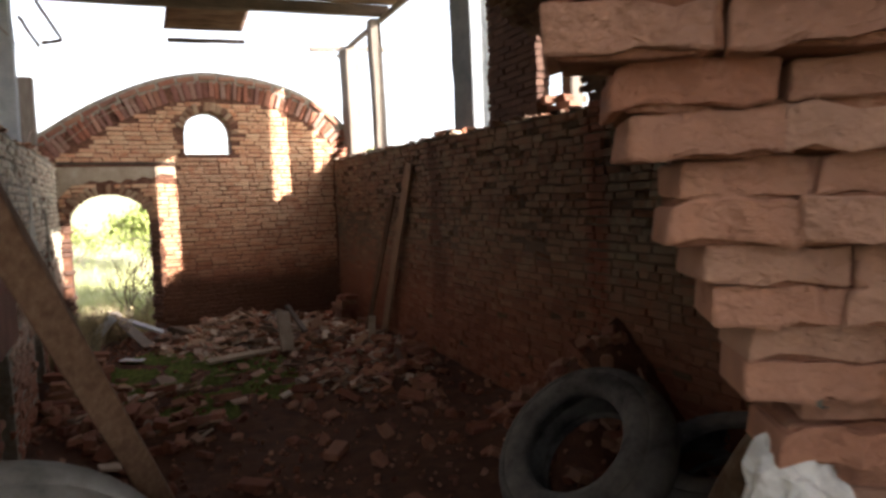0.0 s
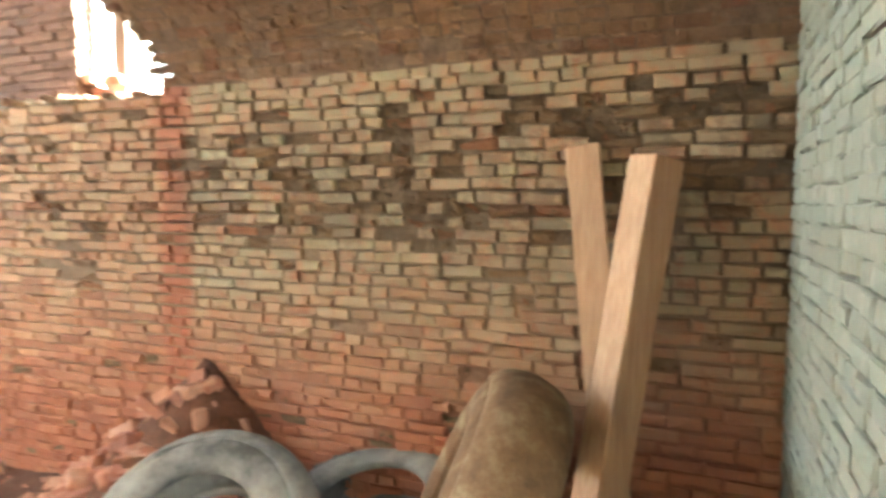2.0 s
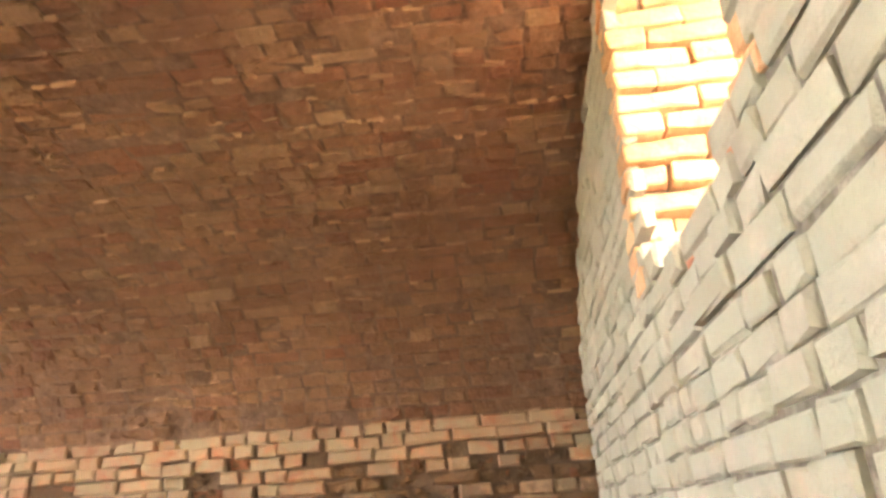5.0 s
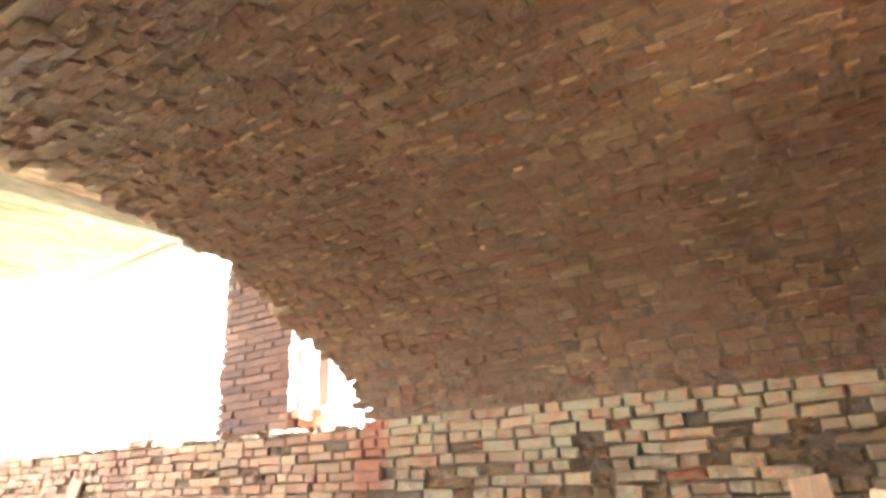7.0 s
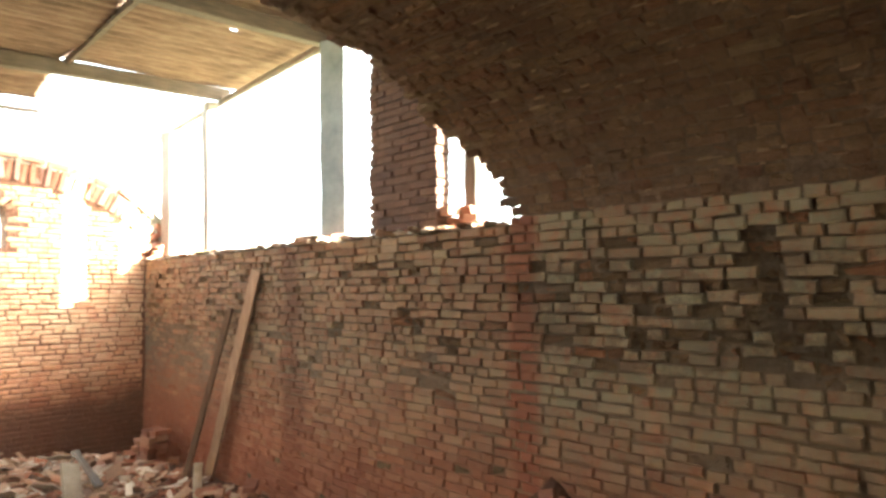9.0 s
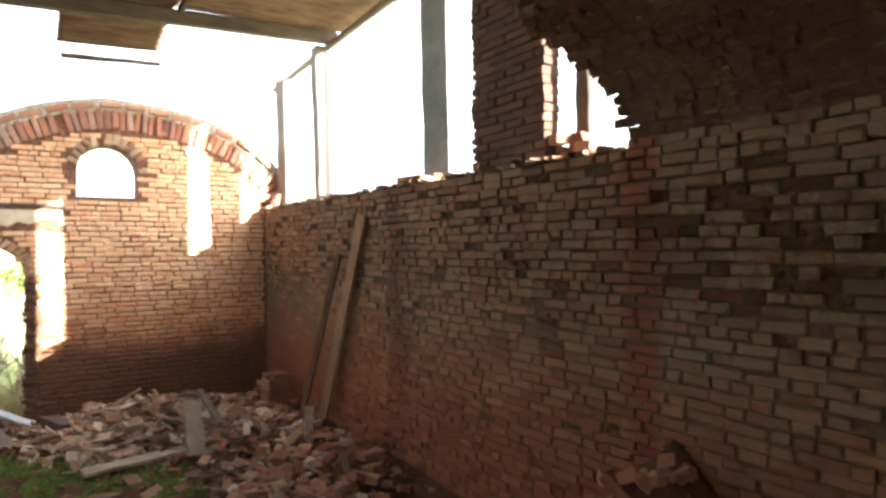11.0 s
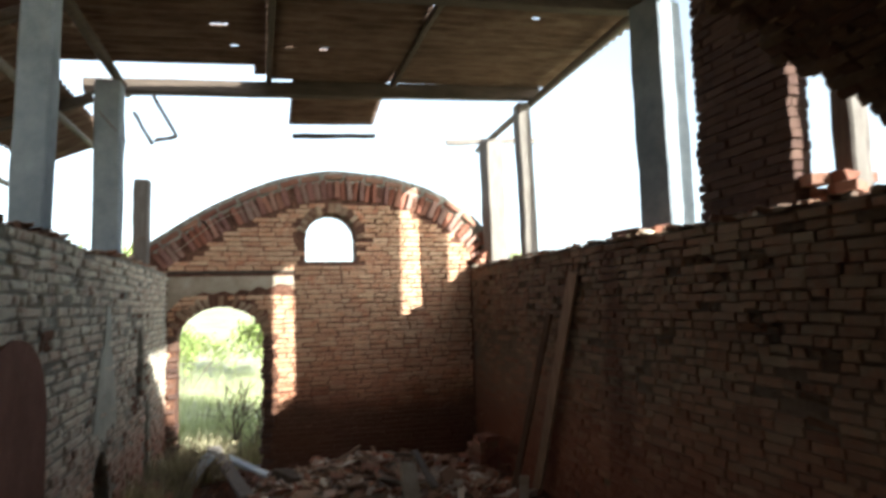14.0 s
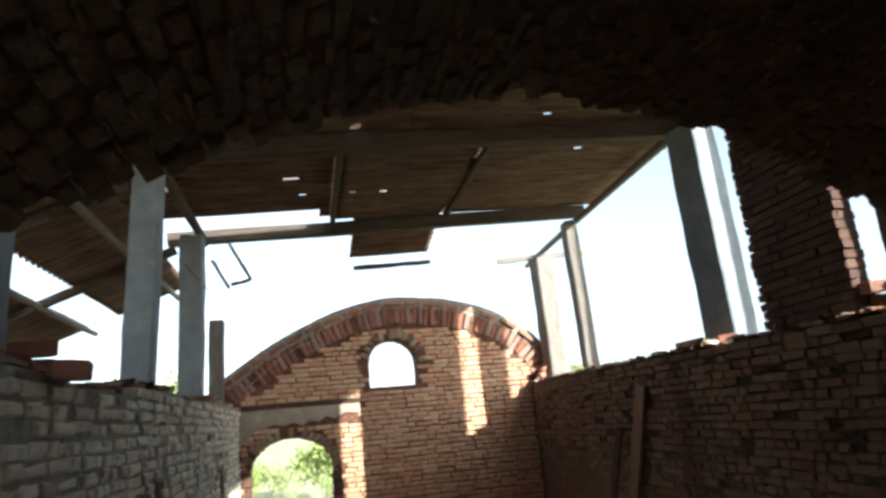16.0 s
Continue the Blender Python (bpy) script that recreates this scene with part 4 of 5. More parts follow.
for _ in range(40):
    strewn("tile", rs.gauss(0.7, 0.4), rs.uniform(4.2, 5.6), 0.0, 0.4)
for _ in range(50):
    strewn(rs.choice(("half", "lump", "half")), rs.gauss(1.2, 0.3), rs.uniform(3.2, 6.4), 0.0, 0.5)
for _ in range(70):
    strewn(rs.choice(("half", "lump")), rs.gauss(-1.25, 0.25), rs.gauss(4.2, 0.6), 0.0, 0.4)
for _ in range(45):
    strewn(rs.choice(("half", "lump", "lump")), rs.uniform(-1.5, 1.4), rs.uniform(1.6, 4.2), 0.0, 0.4)
for x, y, n in ((1.58, 6.95, 6), (1.45, 7.25, 4), (1.62, 5.0, 3), (1.5, 4.55, 2), (0.95, 4.9, 2), (0.5, 4.7, 1), (0.66, 4.62, 1), (1.0, 4.2, 1), (-1.2, 3.0, 2), (-0.3, 2.6, 1), (0.15, 2.9, 1)):
    for k in range(n):
        strewn("brick", x + rs.gauss(0, 0.05), y + rs.gauss(0, 0.05), 0.06 * k, 0.06)
for _ in range(55):
    strewn(rs.choice(("brick", "half", "half")), rs.gauss(-1.0, 0.35), rs.gauss(4.1, 0.35), rs.uniform(0, 0.05), 0.3)
for _ in range(45):
    strewn(rs.choice(("brick", "half", "lump")), rs.gauss(0.95, 0.4), rs.gauss(4.6, 0.6), rs.uniform(0, 0.04), 0.35)
for k in range(12):
    ob = strewn("brick", 1.5, 7.0, 0.0, 0.0)
    ob.matrix_basis = Matrix.Translation((1.50 + 0.105 * (k % 2), 6.98 + 0.01 * (k % 3), ground_height(1.5, 7.0) + 0.03 + 0.057 * (k // 2))) @ Matrix.Rotation(radians(90) + rs.gauss(0, 0.06), 4, "Z")
for i in range(7):
    for k in range(i):
        for side in range(2):
            ob = strewn("brick", -1.5, 5.0, 0.0, 0.0)
            ob.matrix_basis = Matrix.Translation((-1.50 + 0.205 * side + rs.gauss(0, 0.03), 4.55 + 0.11 * i + rs.gauss(0, 0.02), ground_height(-1.45, 4.55 + 0.11 * i) + 0.02 + 0.057 * k)) @ Euler((rs.gauss(0, 0.05), rs.gauss(0, 0.05), rs.gauss(0, 0.25))).to_matrix().to_4x4()
for k in range(16):
    strewn("brick", -1.52 + rs.gauss(0, 0.05), 5.4 + k * 0.08, 0.06 * (k % 4), 0.12)
chips = []
for _ in range(1700):
    a, r = rs.uniform(0, 6.28), math.sqrt(rs.random())
    x, y = (0.40 + 1.15 * r * math.cos(a), 6.70 + 1.05 * r * math.sin(a)) if rs.random() < 0.85 else (rs.gauss(0.9, 0.4), rs.uniform(4.0, 6.0))
    if not -1.6 < x < 1.7 or y > 7.95:
        continue
    p = brick_points(rs.uniform(0.06, 0.19), rs.uniform(0.006, 0.013), rs.uniform(0.03, 0.09), rs, 0.003, 0.004)
    rot = np.array(Euler((rs.gauss(0, 0.35), rs.gauss(0, 0.3), rs.uniform(0, 6.28))).to_matrix())
    chips.append(p @ rot.T + np.array((x, y, ground_height(x, y) + rs.uniform(0.01, 0.09) * (1.1 - r))))
tagged(joined("tile_chips", chips, M_TILE), "thin broken slivers of clay tile heaped on the floor", "rubble")
for _ in range(95):
    y = rs.uniform(2.1, 3.0) if rs.random() < 0.7 else rs.uniform(1.5, 2.1)
    strewn(rs.choice(("brick", "half", "half", "lump")), 1.70 - abs(rs.gauss(0, 0.34)), y, -0.01, 0.35)
pebbles = []
for _ in range(2200):
    x, y = rs.uniform(-1.65, 1.75), 7.9 - 7.0 * rs.random() ** 1.6
    if -1.2 < x < -0.2 and 4.9 < y < 6.3 and rs.random() < 0.8:
        continue
    s = rs.uniform(0.25, 0.9)
    p = brick_points(0.055 * s, 0.03 * s, 0.04 * s, rs, 0.006 * s, 0.006 * s)
    rot = np.array(Euler((rs.uniform(0, 6), rs.uniform(0, 6), rs.uniform(0, 6))).to_matrix())
    pebbles.append(p @ rot.T + np.array((x, y, ground_height(x, y) + 0.008)))
tagged(joined("brick_gravel", pebbles, M_LOOSE), "small crumbs of brick and tile over the floor", "rubble")

for k in range(3):
    ob = new("loose_brick", rs.choice(SHARDS["half"]))
    ob.matrix_basis = Matrix.Translation((1.86 + 0.02 * k, 7.88 - 0.01 * k, 2.235 + 0.05 * (k % 4))) @ Euler((0, -0.5, rs.gauss(0, 0.2))).to_matrix().to_4x4()
    tagged(ob, "broken brick piled in the corner on the wall top", "brick", "bricks on the wall top")
tagged(pole("wire", (-1.78, 6.12, 2.15), (-1.72, 7.7, 2.55), 0.006, 0.006, M_RUST, bend=0.05, sides=5), "thin rusty wire slung from the post", "wire")
tagged(pole("wire", (-1.62, 7.93, 2.42), (-0.75, 7.93, 2.86), 0.004, 0.004, M_PLASTER, bend=0.06, sides=5), "pale thin cable draped over the gable's brick arch", "cable")
tagged(pole("wire", (-1.9, 5.93, 3.35), (-1.45, 7.9, 2.72), 0.005, 0.005, M_RUST, bend=0.04, sides=5), "thin rusty wire hanging beside the post", "wire")
crumbs = []
for _ in range(420):
    y = rs.uniform(2.5, 7.9)
    q = brick_points(rs.uniform(0.03, 0.10), rs.uniform(0.010, 0.022), rs.uniform(0.04, 0.09), rs, 0.006, 0.005)
    rot = np.array(Euler((rs.gauss(0, 0.15), rs.gauss(0, 0.15), rs.uniform(0, 6.28))).to_matrix())
    crumbs.append(q @ rot.T + np.array((rs.uniform(1.80, 2.0), y, 2.20 + rs.uniform(0, 0.012))))
for _ in range(200):
    q = brick_points(rs.uniform(0.03, 0.10), rs.uniform(0.010, 0.022), rs.uniform(0.04, 0.09), rs, 0.006, 0.005)
    rot = np.array(Euler((rs.gauss(0, 0.15), rs.gauss(0, 0.15), rs.uniform(0, 6.28))).to_matrix())
    y = rs.uniform(2.0, 7.9)
    crumbs.append(q @ rot.T + np.array((rs.uniform(-1.85, -1.69), y, float(np.interp(y, [p[0] for p in left_top[::-1]], [p[1] for p in left_top[::-1]])) + 0.012)))
tagged(joined("wall_top_crumbs", crumbs, M_TILE), "crumbled mortar and brick along the wall tops", "rubble")
# larger flat scraps on the heap
def scrap(name, m, sx, sy, sz, mat, label, category):
    return tagged(part(name, move(box_bm(sx, sy, sz, 0.003, 0.006, 4), m), mat), label, category)


scrap("broken_board", pose(0.48, 5.75, 0.24, 60, 15, 20), 0.16, 0.50, 0.03, M_PLASTER, "pale broken board standing in the rubble", "board")
scrap("broken_board", pose(0.05, 5.72, 0.08, 3, -2, 8), 0.75, 0.14, 0.025, M_PLASTER, "pale board lying in front of the tile heap", "board")
scrap("broken_board", pose(0.72, 6.25, 0.30, 40, 10, 30), 0.07, 0.42, 0.03, M_WOOD, "grey broken batten standing in the rubble", "board")
scrap("broken_board", pose(1.30, 5.35, 0.20, 75, 5, -10), 0.07, 0.40, 0.03, M_PLASTER, "pale narrow board leaning in the rubble", "board")
leaning("plank", (-0.80, 6.72, 0.07), (-1.16, 7.64, 0.36), 0.14, 0.028, M_WOOD, "grey weathered plank lying slanted from the doorway onto the floor", category="plank")
leaning("plank", (-0.58, 7.16, 0.12), (-1.02, 7.55, 0.27), 0.11, 0.025, M_GREY_SHEET, "pale grey painted board lying by the doorway", category="board")
scrap("grey_sheet", pose(-1.26, 7.22, 0.24, 48, 10, -58), 0.16, 0.34, 0.012, M_GREY_SHEET, "bent pale blue-grey sheet standing beside the doorway", "sheet")
scrap("pale_sheet", pose(-0.98, 6.30, 0.045, 2, 3, 60), 0.12, 0.24, 0.012, M_GREY_SHEET, "small pale grey sheet lying on the mossy floor", "sheet")
scrap("dark_box", pose(-0.42, 7.02, 0.12, 8, 10, 35), 0.20, 0.34, 0.12, M_BEAM, "dark broken crate lying beside the moss", "crate")
for k in range(9):
    x, y, a = rs.uniform(-0.2, 1.0), rs.uniform(6.0, 7.3), rs.uniform(0, 3.1)
    z = ground_height(x, y) + 0.07
    l = rs.uniform(0.25, 0.6)
    tagged(bar("broken_lath", (x, y, z), (x + l * math.cos(a), y + l * math.sin(a), z + rs.uniform(-0.02, 0.06)), 0.035, 0.02, M_PLANK, cuts=3), "splintered wooden lath lying on the tile heap", "lath", "broken laths")

# moss on the damp floor
moss = bmesh.new()
for _ in range(8500):
    a, r = rs.uniform(0, 6.28), math.sqrt(rs.random())
    x, y = -0.50 + 0.92 * r * math.cos(a), 5.30 + 1.35 * r * math.sin(a)
    if noise.noise((x * 3, y * 3, 9)) < -0.12 - 0.0:
        continue
    s = rs.uniform(0.012, 0.03)
    z = ground_height(x, y)
    q = [moss.verts.new((x + s * math.cos(b), y + s * math.sin(b), z)) for b in (0, 2.1, 4.2)]
    top = moss.verts.new((x, y, z + s * 0.9))
    for i in range(3):
        moss.faces.new((q[i], q[(i + 1) % 3], top))
tagged(part("moss_patch", moss, M_MOSS), "bright green moss cushion on the damp floor", "moss", kind="stuff")


# grass, straw and twigs
def blades(name, spots, mat, label, seed, height=0.3, count=1000, category="grass"):
    rg = random.Random(seed)
    pts, faces = [], []
    for _ in range(count):
        cx, cy, r, zf = rg.choice(spots)
        a, d = rg.uniform(0, 6.28), r * math.sqrt(rg.random())
        x, y = cx + d * math.cos(a), cy + d * math.sin(a)
        h, b = height * rg.uniform(0.4, 1.2), rg.uniform(0, 6.28)
        z = zf(x, y)
        w, lean = 0.004 + 0.004 * height, h * rg.uniform(0.1, 0.8)
        k = len(pts)
        pts += [(x - w * math.sin(b), y + w * math.cos(b), z), (x + w * math.sin(b), y - w * math.cos(b), z),
                (x + lean * 0.4 * math.cos(b) + w * 0.7 * math.sin(b), y + lean * 0.4 * math.sin(b) - w * 0.7 * math.cos(b), z + h * 0.6),
                (x + lean * 0.4 * math.cos(b) - w * 0.7 * math.sin(b), y + lean * 0.4 * math.sin(b) + w * 0.7 * math.cos(b), z + h * 0.6),
                (x + lean * math.cos(b), y + lean * math.sin(b), z + h)]
        faces += [(k, k + 1, k + 2, k + 3), (k + 3, k + 2, k + 4)]
    me = bpy.data.meshes.new(name)
    me.from_pydata(pts, [], faces)
    return tagged(from_mesh(name, me, mat), label, category, kind="stuff")


out = lambda x, y: outside_height(x, y)
blades("dry_grass", [(-1.1, 8.6, 0.6, out), (-1.3, 7.8, 0.3, ground_height), (-1.5, 6.9, 0.2, ground_height), (-1.55, 5.9, 0.2, ground_height)], M_STRAW, "dry straw-coloured grass growing through the doorway", 3, 0.42, 2200)
blades("meadow_grass", [(-1.2, 10.5, 1.6, out), (-2.0, 13.0, 2.5, out), (-0.5, 9.3, 0.9, out), (-3.0, 17.0, 4.0, out)], M_GRASS, "pale green meadow grass outside the doorway", 4, 0.30, 8000)
blades("wall_weeds", [(2.1, 7.25, 0.10, lambda x, y: 2.19)], M_GRASS, "small green weeds growing on the wall top", 6, 0.18, 160, "weeds")


def shrub(name, x, y, z, size, leaves, seed, label, category, leafmat=M_LEAF, trunk_h=0.0, leaf=0.05):
    """Tapered stem, forking limbs and a ragged crown of small leaves."""
    rg = random.Random(seed)
    t = empty(name, x, y, z)
    bm = bmesh.new()
    tips = []

    def limb(a, d, r, n):
        b = a + d
        m, l = between(a, b)
        ring0 = [bm.verts.new(m @ Vector((r * math.cos(k), r * math.sin(k), -l / 2))) for k in (0, 1.26, 2.51, 3.77, 5.03)]
        ring1 = [bm.verts.new(m @ Vector((r * 0.7 * math.cos(k), r * 0.7 * math.sin(k), l / 2))) for k in (0, 1.26, 2.51, 3.77, 5.03)]
        for k in range(5):
            bm.faces.new((ring0[k], ring0[(k + 1) % 5], ring1[(k + 1) % 5], ring1[k]))
        if n == 0:
            tips.append(b)
            return
        for _ in range(rg.randint(2, 4)):
            e = (d.normalized() + Vector((rg.gauss(0, 0.55), rg.gauss(0, 0.55), rg.gauss(0.1, 0.4)))).normalized()
            limb(b, e * d.length * rg.uniform(0.6, 0.9), r * 0.62, n - 1)
        tips.append(b)

    if trunk_h:
        limb(Vector((0, 0, -0.1)), Vector((rg.gauss(0, 0.05), rg.gauss(0, 0.05), trunk_h)), size * 0.035, 4)
    else:
        for _ in range(6):
            limb(Vector((rg.gauss(0, 0.1), rg.gauss(0, 0.1), -0.05)), Vector((rg.gauss(0, 0.35), rg.gauss(0, 0.35), 1)).normalized() * size * 0.4, size * 0.012, 3)
    part("stem", bm, M_BARK, t)
    if leaves:
        pts, faces = [], []
        for _ in range(leaves):
            c = rg.choice(tips) + Vector((rg.gauss(0, 1), rg.gauss(0, 1), rg.gauss(0, 1))) * size * 0.06
            q = Euler((rg.uniform(0, 6), rg.uniform(0, 6), rg.uniform(0, 6))).to_matrix()
            s = leaf * rg.uniform(0.6, 1.3)
            k = len(pts)
            for u, v, w in ((-1, 0, 0), (0, -0.45, 0.12), (1, 0, 0), (0, 0.45, 0.12)):
                pts.append(tuple(c + q @ Vector((u * s, v * s, w * s))))
            faces.append((k, k + 1, k + 2, k + 3))
        me = bpy.data.meshes.new("crown")
        me.from_pydata(pts, [], faces)
        from_mesh("crown", me, leafmat, t)
    return tagged(t, label, category)


shrub("bush", -2.4, 17.0, out(-2.4, 17.0), 1.3, 2500, 1, "sunlit leafy green bush outside the doorway", "bush", leaf=0.05)
shrub("bush", -0.6, 18.0, out(-0.6, 18), 1.6, 2500, 2, "sunlit leafy green bush behind the gable", "bush", leaf=0.07)
shrub("bush", -4.4, 18.0, out(-4.4, 18), 1.8, 2500, 3, "sunlit leafy green bush at the field's edge", "bush", leaf=0.08)
shrub("bush", 4.6, 15.5, out(4.6, 15.5), 2.0, 3500, 4, "green bush behind the gable wall", "bush", leaf=0.07)
shrub("tree", 9.0, 21.0, out(9, 21), 2.6, 3500, 5, "small green tree out in the field", "tree", trunk_h=1.0, leaf=0.09)
shrub("tree", 1.7, 24.0, out(1.7, 24), 2.0, 3000, 6, "small green tree seen through the arched window", "tree", trunk_h=0.7, leaf=0.09)
shrub("tree", -7.5, 27.0, out(-7.5, 27), 3.4, 4000, 7, "small green tree far behind the doorway", "tree", trunk_h=1.2, leaf=0.12)
shrub("dry_shrub", -0.95, 8.75, out(-0.95, 8.75), 0.95, 0, 8, "leafless dry shrub in the doorway", "shrub")
shrub("dry_shrub", -1.38, 6.55, ground_height(-1.38, 6.55), 0.42, 0, 12, "dry brambles at the foot of the pale wall", "shrub")
shrub("dry_shrub", -1.32, 7.25, ground_height(-1.32, 7.25), 0.5, 120, 13, "dry brambles beside the doorway", "shrub", M_STRAW, leaf=0.025)
shrub("dry_shrub", -0.55, 8.95, out(-0.55, 8.95), 0.85, 300, 9, "dry twiggy shrub beside the door jamb", "shrub", M_STRAW, leaf=0.03)

# rubble bricks left on the wall tops
for k in range(26):
    ob = new("loose_brick", rs.choice(SHARDS["brick" if k % 2 else "half"]))
    if k < 9:
        p = (2.05 + rs.gauss(0, 0.06), rs.uniform(2.85, 3.15), 2.22 + 0.055 * (k // 3))
    elif k < 18:
        p = (-1.85 + rs.gauss(0, 0.06), rs.uniform(2.45, 2.95), 2.11 + 0.055 * ((k - 9) // 4))
    else:
        p = (1.92 + rs.gauss(0, 0.05), 4.40 + rs.gauss(0, 0.09), 2.215 + 0.02 * (k - 18) / 8)
    ob.matrix_basis = Matrix.Translation(p) @ Euler((rs.gauss(0, 0.08), rs.gauss(0, 0.08), rs.uniform(0, 6.28))).to_matrix().to_4x4()
    tagged(ob, "loose weathered brick resting on the wall top", "brick", "bricks on the wall top")

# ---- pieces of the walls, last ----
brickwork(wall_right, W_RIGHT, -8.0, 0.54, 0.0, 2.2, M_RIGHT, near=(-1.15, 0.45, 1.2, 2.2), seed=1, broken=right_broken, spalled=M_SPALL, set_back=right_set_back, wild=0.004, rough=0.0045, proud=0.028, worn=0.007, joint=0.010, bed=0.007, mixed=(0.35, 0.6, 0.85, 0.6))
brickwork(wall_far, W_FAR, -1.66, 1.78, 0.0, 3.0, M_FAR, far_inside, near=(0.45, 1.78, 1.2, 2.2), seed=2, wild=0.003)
brickwork(wall_left, W_LEFT, -0.5, 8.0, 0.0, 2.42, M_LEFT, left_inside, near=(2.3, 3.9, 1.2, 2.4), seed=3, wild=0.006, rough=0.005, worn=0.008, gone=0.02, mixed=(0.4, 0.65, 0.85, 0.6), broken=left_broken, spalled=M_LEFT_SPALL)
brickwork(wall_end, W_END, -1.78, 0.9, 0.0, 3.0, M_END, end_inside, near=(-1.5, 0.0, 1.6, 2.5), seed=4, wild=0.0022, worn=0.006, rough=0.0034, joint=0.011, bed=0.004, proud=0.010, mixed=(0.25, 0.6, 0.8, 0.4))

M_JAMB = brick_mat("brick_jamb", [(0.42, 0.165, 0.09), (0.50, 0.27, 0.175), (0.46, 0.20, 0.115), (0.55, 0.34, 0.235)], lime=(0.50, 0.38, 0.30), lime_lo=-1.2, lime_hi=1.6, lime_amount=0.15, bump=1.4, relief=0.012)
M_BED = plain_mat("mortar_red", [(0.3, (0.17, 0.07, 0.04)), (0.55, (0.27, 0.12, 0.07)), (0.75, (0.36, 0.20, 0.13))], 18.0, 0.97, 1.2, 50.0, dist=0.012)
M_CREAM = brick_mat("brick_cream", [(0.28, 0.17, 0.09), (0.34, 0.23, 0.135), (0.30, 0.15, 0.08), (0.37, 0.27, 0.17)], bump=1.0)
# broken ends of the end wall's courses round the breach and the high hole
rj = random.Random(31)
jag_meshes = []
for _ in range(6):
    bm = box_bm(0.150, 0.12, 0.0432, 0.003, 0.0052, 4, rj)
    me = bpy.data.meshes.new("brick")
    bm.to_mesh(me)
    bm.free()
    me.materials.append(M_JAMB)
    jag_meshes.append(me)
def block_meshes(name, size, material, n=6, bevel=0.004, jitter=0.0045):
    made = []
    for _ in range(n):
        bm = box_bm(*size, bevel, jitter, 2, rj)
        me = bpy.data.meshes.new(name)
        bm.to_mesh(me)
        bm.free()
        me.materials.append(material)
        made.append(me)
    return made


hole_meshes = block_meshes("brick", (0.10, 0.175, 0.046), M_CREAM)
hole_heads = block_meshes("brick", (0.10, 0.088, 0.046), M_CREAM)
sill_meshes = block_meshes("brick", (0.17, 0.09, 0.046), M_LOOSE, jitter=0.010)
bed_meshes = block_meshes("mortar_bed", (0.146, 0.114, 0.054), M_BED, 4, 0.002, 0.004)
for k in range(54):
    z = (k + 0.5) * 0.0462
    for row in range(4):
        x = breach_edge(z) + float(np.interp(z, [1.3, 1.42, 1.55], [0.072, 0.06, 0.034])) + row * 0.105 + rj.gauss(0, 0.014) + (0.018 if k % 2 else -0.012) + (0.06 if z < 1.30 else 0.0)
        ob = new("brick", rj.choice(jag_meshes))
        ob.parent = wall_end
        ob.matrix_basis = Matrix.Translation((x + 0.07, NEAR - 0.008 - row * 0.095, z)) @ Euler((rj.gauss(0, 0.015), rj.gauss(0, 0.02), rj.gauss(0, 0.03) - (0.72 if row else 0.60))).to_matrix().to_4x4() @ Matrix.Translation((0.01, 0.012, 0))
        bed = new("mortar_bed", rj.choice(bed_meshes))
        bed.parent = wall_end
        bed.matrix_basis = ob.matrix_basis @ Matrix.Translation((0.009, 0.010, 0.003))
for k in range(13):
    z = 2.27 + k * 0.0545
    for side in (1, -1):
        x = float(np.interp(z, [2.2, 2.34, 2.5, 2.64, 2.95], [0.36, 0.44, 0.36, 0.32, 0.30])) if side > 0 else -float(np.interp(z, [2.2, 2.37, 2.6, 2.8, 2.95], [0.16, 0.24, 0.30, 0.26, 0.06]))
        y = NEAR + 0.012
        for piece in ((0, 1, 0) if k % 2 else (1, 0, 1, 1))[:4]:
            me = rj.choice(hole_heads if piece else hole_meshes)
            deep = 0.092 if piece else 0.180
            if not (piece and rj.random() < 0.12):
                ob = new("brick", me)
                ob.parent = wall_end
                ob.matrix_basis = Matrix.Translation((x + side * (0.052 + rj.uniform(0, 0.014)), y - deep / 2, z)) @ Euler((0, rj.gauss(0, 0.015), rj.gauss(0, 0.03))).to_matrix().to_4x4()
            y -= deep
            if y < NEAR - 0.34:
                break
for k in range(14):
    ob = new("brick", rj.choice(sill_meshes))
    ob.parent = wall_end
    x = -0.12 + 0.52 * (k % 5) / 4
    z = float(np.interp(x, [-0.18, 0.0, 0.25, 0.37, 0.44], [2.27, 2.23, 2.225, 2.28, 2.36]))
    ob.matrix_basis = Matrix.Translation((x, NEAR - 0.05 - 0.11 * (k // 5), z - 0.024)) @ Euler((rj.gauss(0, 0.06), rj.gauss(0, 0.08), rj.gauss(0, 0.3))).to_matrix().to_4x4()

# arch ring of the gable, door arch and window arch
vm = []
for _ in range(6):
    bm = box_bm(0.056, 0.12, 0.225, 0.006, 0.006, 0, rj)
    me = bpy.data.meshes.new("arch_brick")
    bm.to_mesh(me)
    bm.free()
    me.materials.append(M_ARCH)
    vm.append(me)


def voussoir(p, angle, y, scale=(1, 1, 1)):
    ob = new("arch_brick", rj.choice(vm))
    ob.parent = wall_far
    ob.matrix_basis = Matrix.Translation((p.x, y + rj.gauss(0, 0.005), p.y)) @ Matrix.Rotation(angle, 4, "Y") @ Matrix.Diagonal((*scale, 1))


n_ring = int(ARC_LENGTH / 0.068)
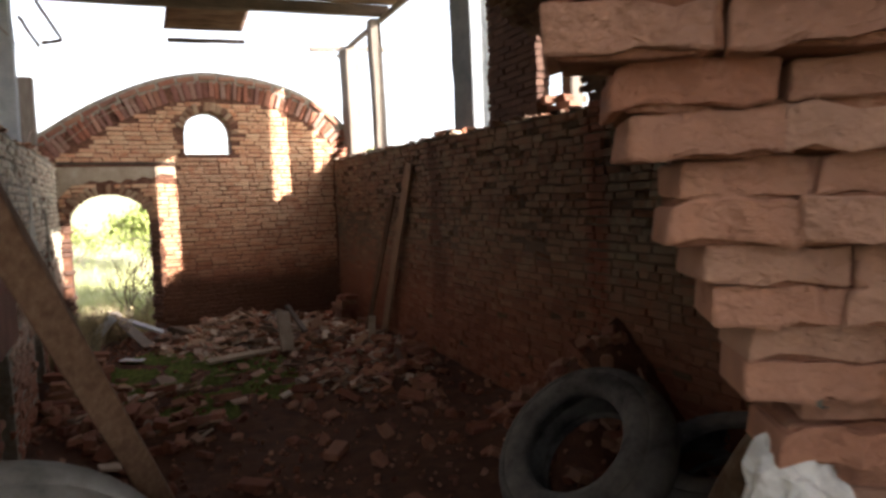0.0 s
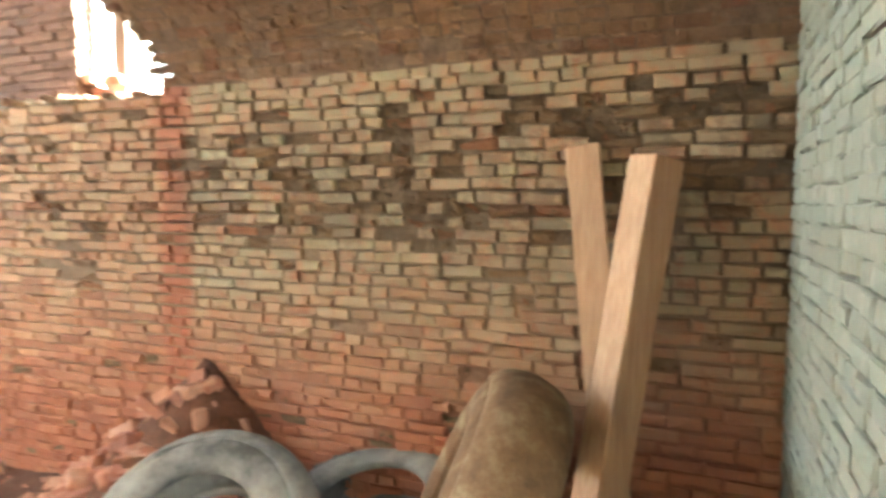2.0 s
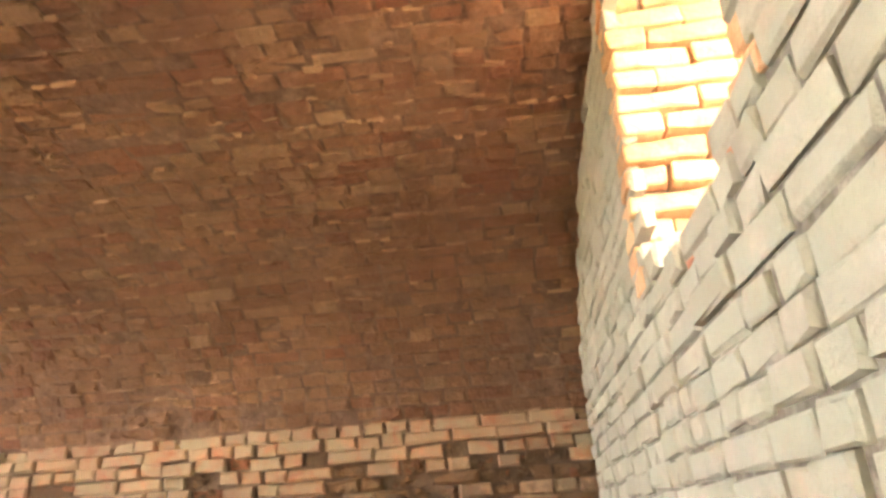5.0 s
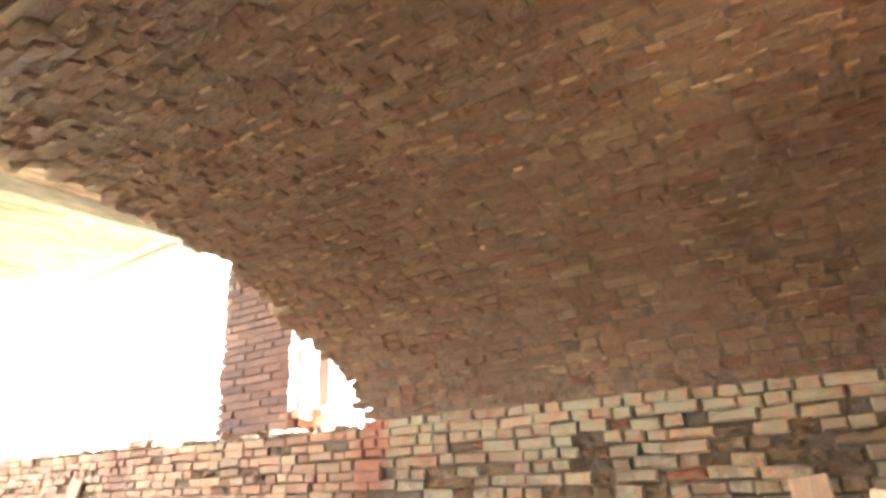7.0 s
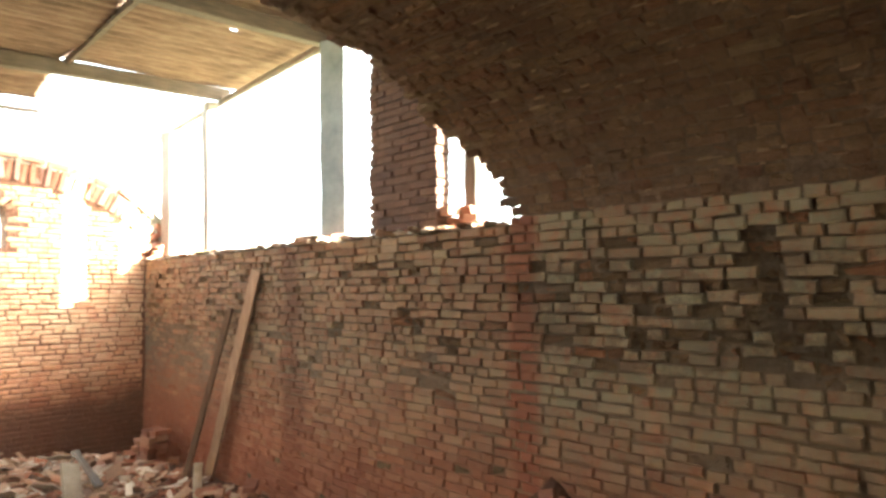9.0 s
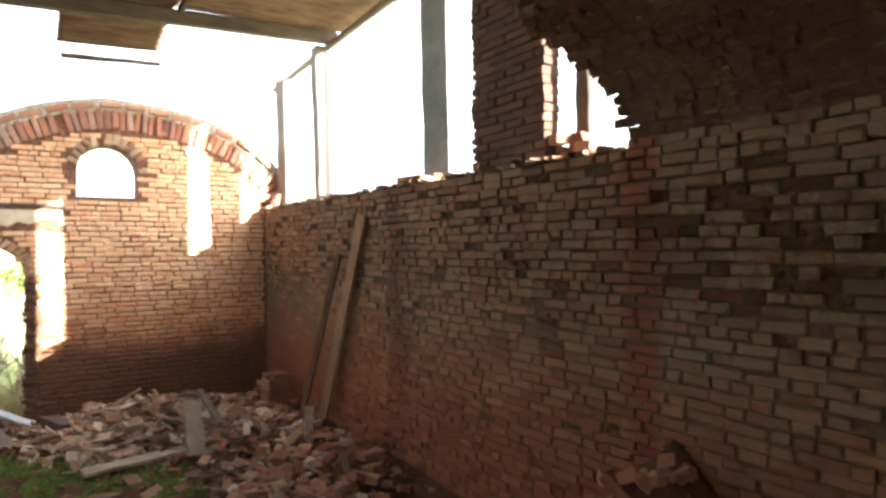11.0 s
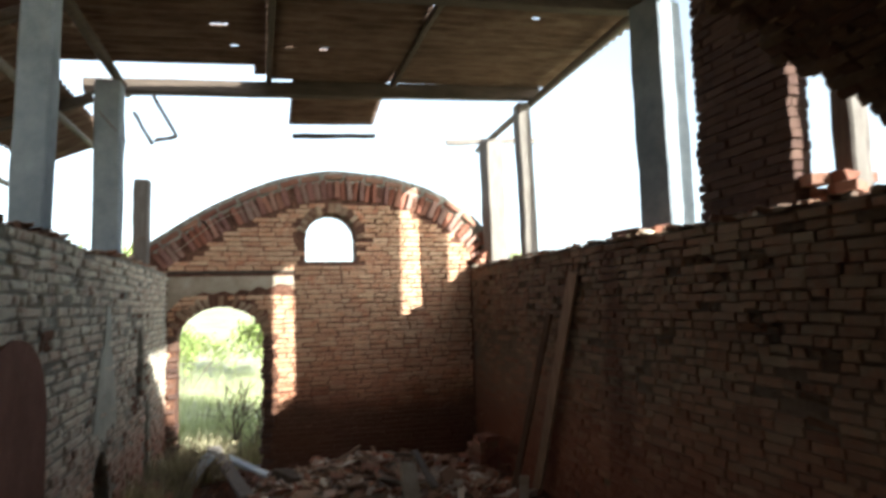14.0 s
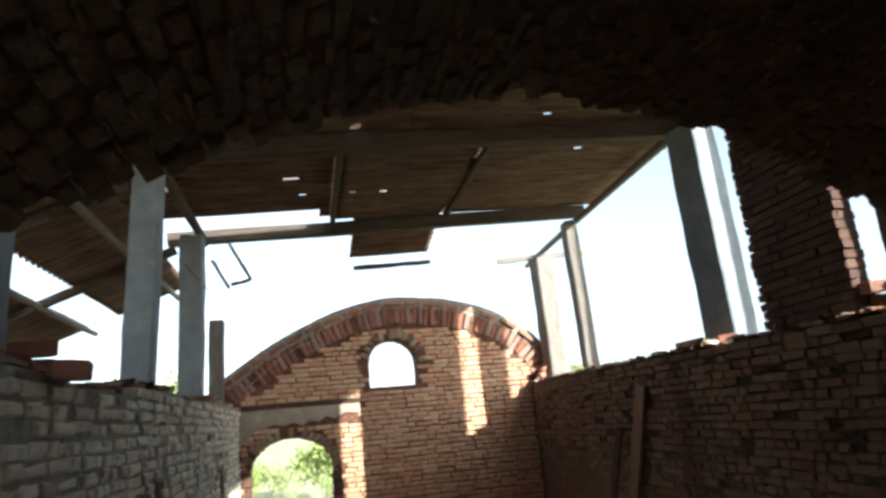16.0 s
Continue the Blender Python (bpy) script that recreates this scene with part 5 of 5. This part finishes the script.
for i, (p, t) in enumerate(arc_line(n_ring, 0.115)):
    voussoir(p, math.atan2(t.y, -t.x) + rj.gauss(0, 0.04), FAR + 0.020 + 0.03 * (i % 2), (rj.uniform(0.85, 1.1), 1, rj.uniform(0.88, 1.02)))
for p, t in arc_line(int(ARC_LENGTH / 0.20), 0.262):
    ob = new("coping_brick", rj.choice(SHARDS["brick"]))
    ob.parent = wall_far
    ob.matrix_basis = Matrix.Translation((p.x + rj.gauss(0, 0.006), FAR + 0.01 + rj.gauss(0, 0.01), p.y)) @ Matrix.Rotation(math.atan2(t.y, -t.x) + rj.gauss(0, 0.03), 4, "Y")
cap = bmesh.new()
rows = []
for p, t in arc_line(60, 0.20):
    q = p + Vector((t.y, -t.x)) * (0.140 + 0.010 * noise1(p.x * 3))
    rows.append([cap.verts.new((v.x, y, v.y)) for v, y in ((p, FAR - 0.01), (q, FAR - 0.01), (q, FAR + 0.36), (p, FAR + 0.36))])
for a, b in zip(rows, rows[1:]):
    for i in range(4):
        cap.faces.new((a[i], a[(i + 1) % 4], b[(i + 1) % 4], b[i]))
bmesh.ops.recalc_face_normals(cap, faces=cap.faces)
part("coping", cap, M_MORTAR_PALE, wall_far, "rough mortar bed on the gable arch")
door_ring = block_meshes("arch_brick", (0.058, 0.13, 0.12), M_DOOR_ARCH, 8, 0.005, 0.010)
for c, r, spring, top, m, grow in ((-1.115, 0.455, 1.44, 1.79, 21, 1.0), (0.095, 0.295, 2.54, 2.84, 15, 0.85)):
    for k in range(m):
        a = math.pi * (k + 0.5) / m
        out_by = 0.055 + rj.gauss(0, 0.010)
        p = Vector((c + (r + out_by) * math.cos(a), spring + (top - spring + out_by) * math.sin(a)))
        if rj.random() < 0.08:
            continue
        ob = new("arch_brick", rj.choice(door_ring))
        ob.parent = wall_far
        turn = math.pi / 2 - math.atan2((top - spring) * math.sin(a), r * math.cos(a)) + rj.gauss(0, 0.10)
        ob.matrix_basis = Matrix.Translation((p.x, FAR + 0.035 + rj.gauss(0, 0.010), p.y)) @ Matrix.Rotation(turn, 4, "Y") @ Matrix.Diagonal((rj.uniform(0.8, 1.1), 1, grow * rj.uniform(0.75, 1.1), 1))
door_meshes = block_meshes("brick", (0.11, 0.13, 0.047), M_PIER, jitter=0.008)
for k in range(27):
    for u, share in ((-0.66, 0.8), (-1.57, 0.6)):
        if rj.random() < share:
            ob = new("brick", rj.choice(door_meshes))
            ob.parent = wall_far
            ob.matrix_basis = Matrix.Translation((u + (0.035 if u > -1 else -0.035) + rj.gauss(0, 0.016), FAR + 0.03 + rj.gauss(0, 0.012), 0.03 + k * 0.0545)) @ Euler((rj.gauss(0, 0.05), rj.gauss(0, 0.06), rj.gauss(0, 0.08))).to_matrix().to_4x4()
part("lintel", move(box_bm(1.34, 0.09, 0.026, 0.004, 0.004, 5), Matrix.Translation((-0.99, FAR + 0.012, 2.165))), M_BEAM, wall_far, "dark timber lintel set in the brickwork")
def ragged(u0, u1, z0, z1, step, amount, seed):
    """A rough-edged outline, straight along its top."""
    rg = random.Random(seed)
    n = max(2, int((u1 - u0) / step))
    low = [(u0 + (u1 - u0) * k / n, z0 + rg.uniform(0, amount)) for k in range(n + 1)]
    return low + [(u1, z1), (u0, z1)]


spandrel = slab("render_panel", [(-1.66, 1.74), (-1.60, 1.80), (-1.50, 1.90), (-1.38, 1.91), (-1.30, 1.955), (-1.20, 1.93), (-1.08, 1.96), (-0.98, 1.92), (-0.90, 1.97), (-0.80, 1.95), (-0.72, 2.0), (-0.62, 1.97), (-0.50, 2.03), (-0.33, 2.01), (-0.33, 2.12), (-1.66, 2.12)], [], -0.024, 0.01, W_FAR, M_PLASTER, kind="")
spandrel.parent = wall_far
niche = slab("niche_panel", [(u + 0.012 * noise1(z * 5 + u), z + 0.012 * noise1(u * 6, 3.0)) for u, z in arched(3.08, 3.92, 0.80, 1.27, 1.66, 28)], [], -0.024, 0.02, W_LEFT, M_NICHE, kind="")
niche.parent = wall_left
niche["label"] = "smooth brown clay render in an arched panel"
streak = slab("render_patch", ragged(4.82, 5.5, 0.93, 1.30, 0.07, 0.12, 6)[:-2] + [(5.46, 1.15), (5.38, 1.42), (5.30, 1.50), (5.24, 1.78), (5.14, 1.82), (5.08, 1.55), (4.98, 1.48), (4.90, 1.22)], [], -0.020, 0.01, W_LEFT, M_STREAK, kind="")
streak.parent = wall_left
streak["label"] = "pale remains of render above the flue"
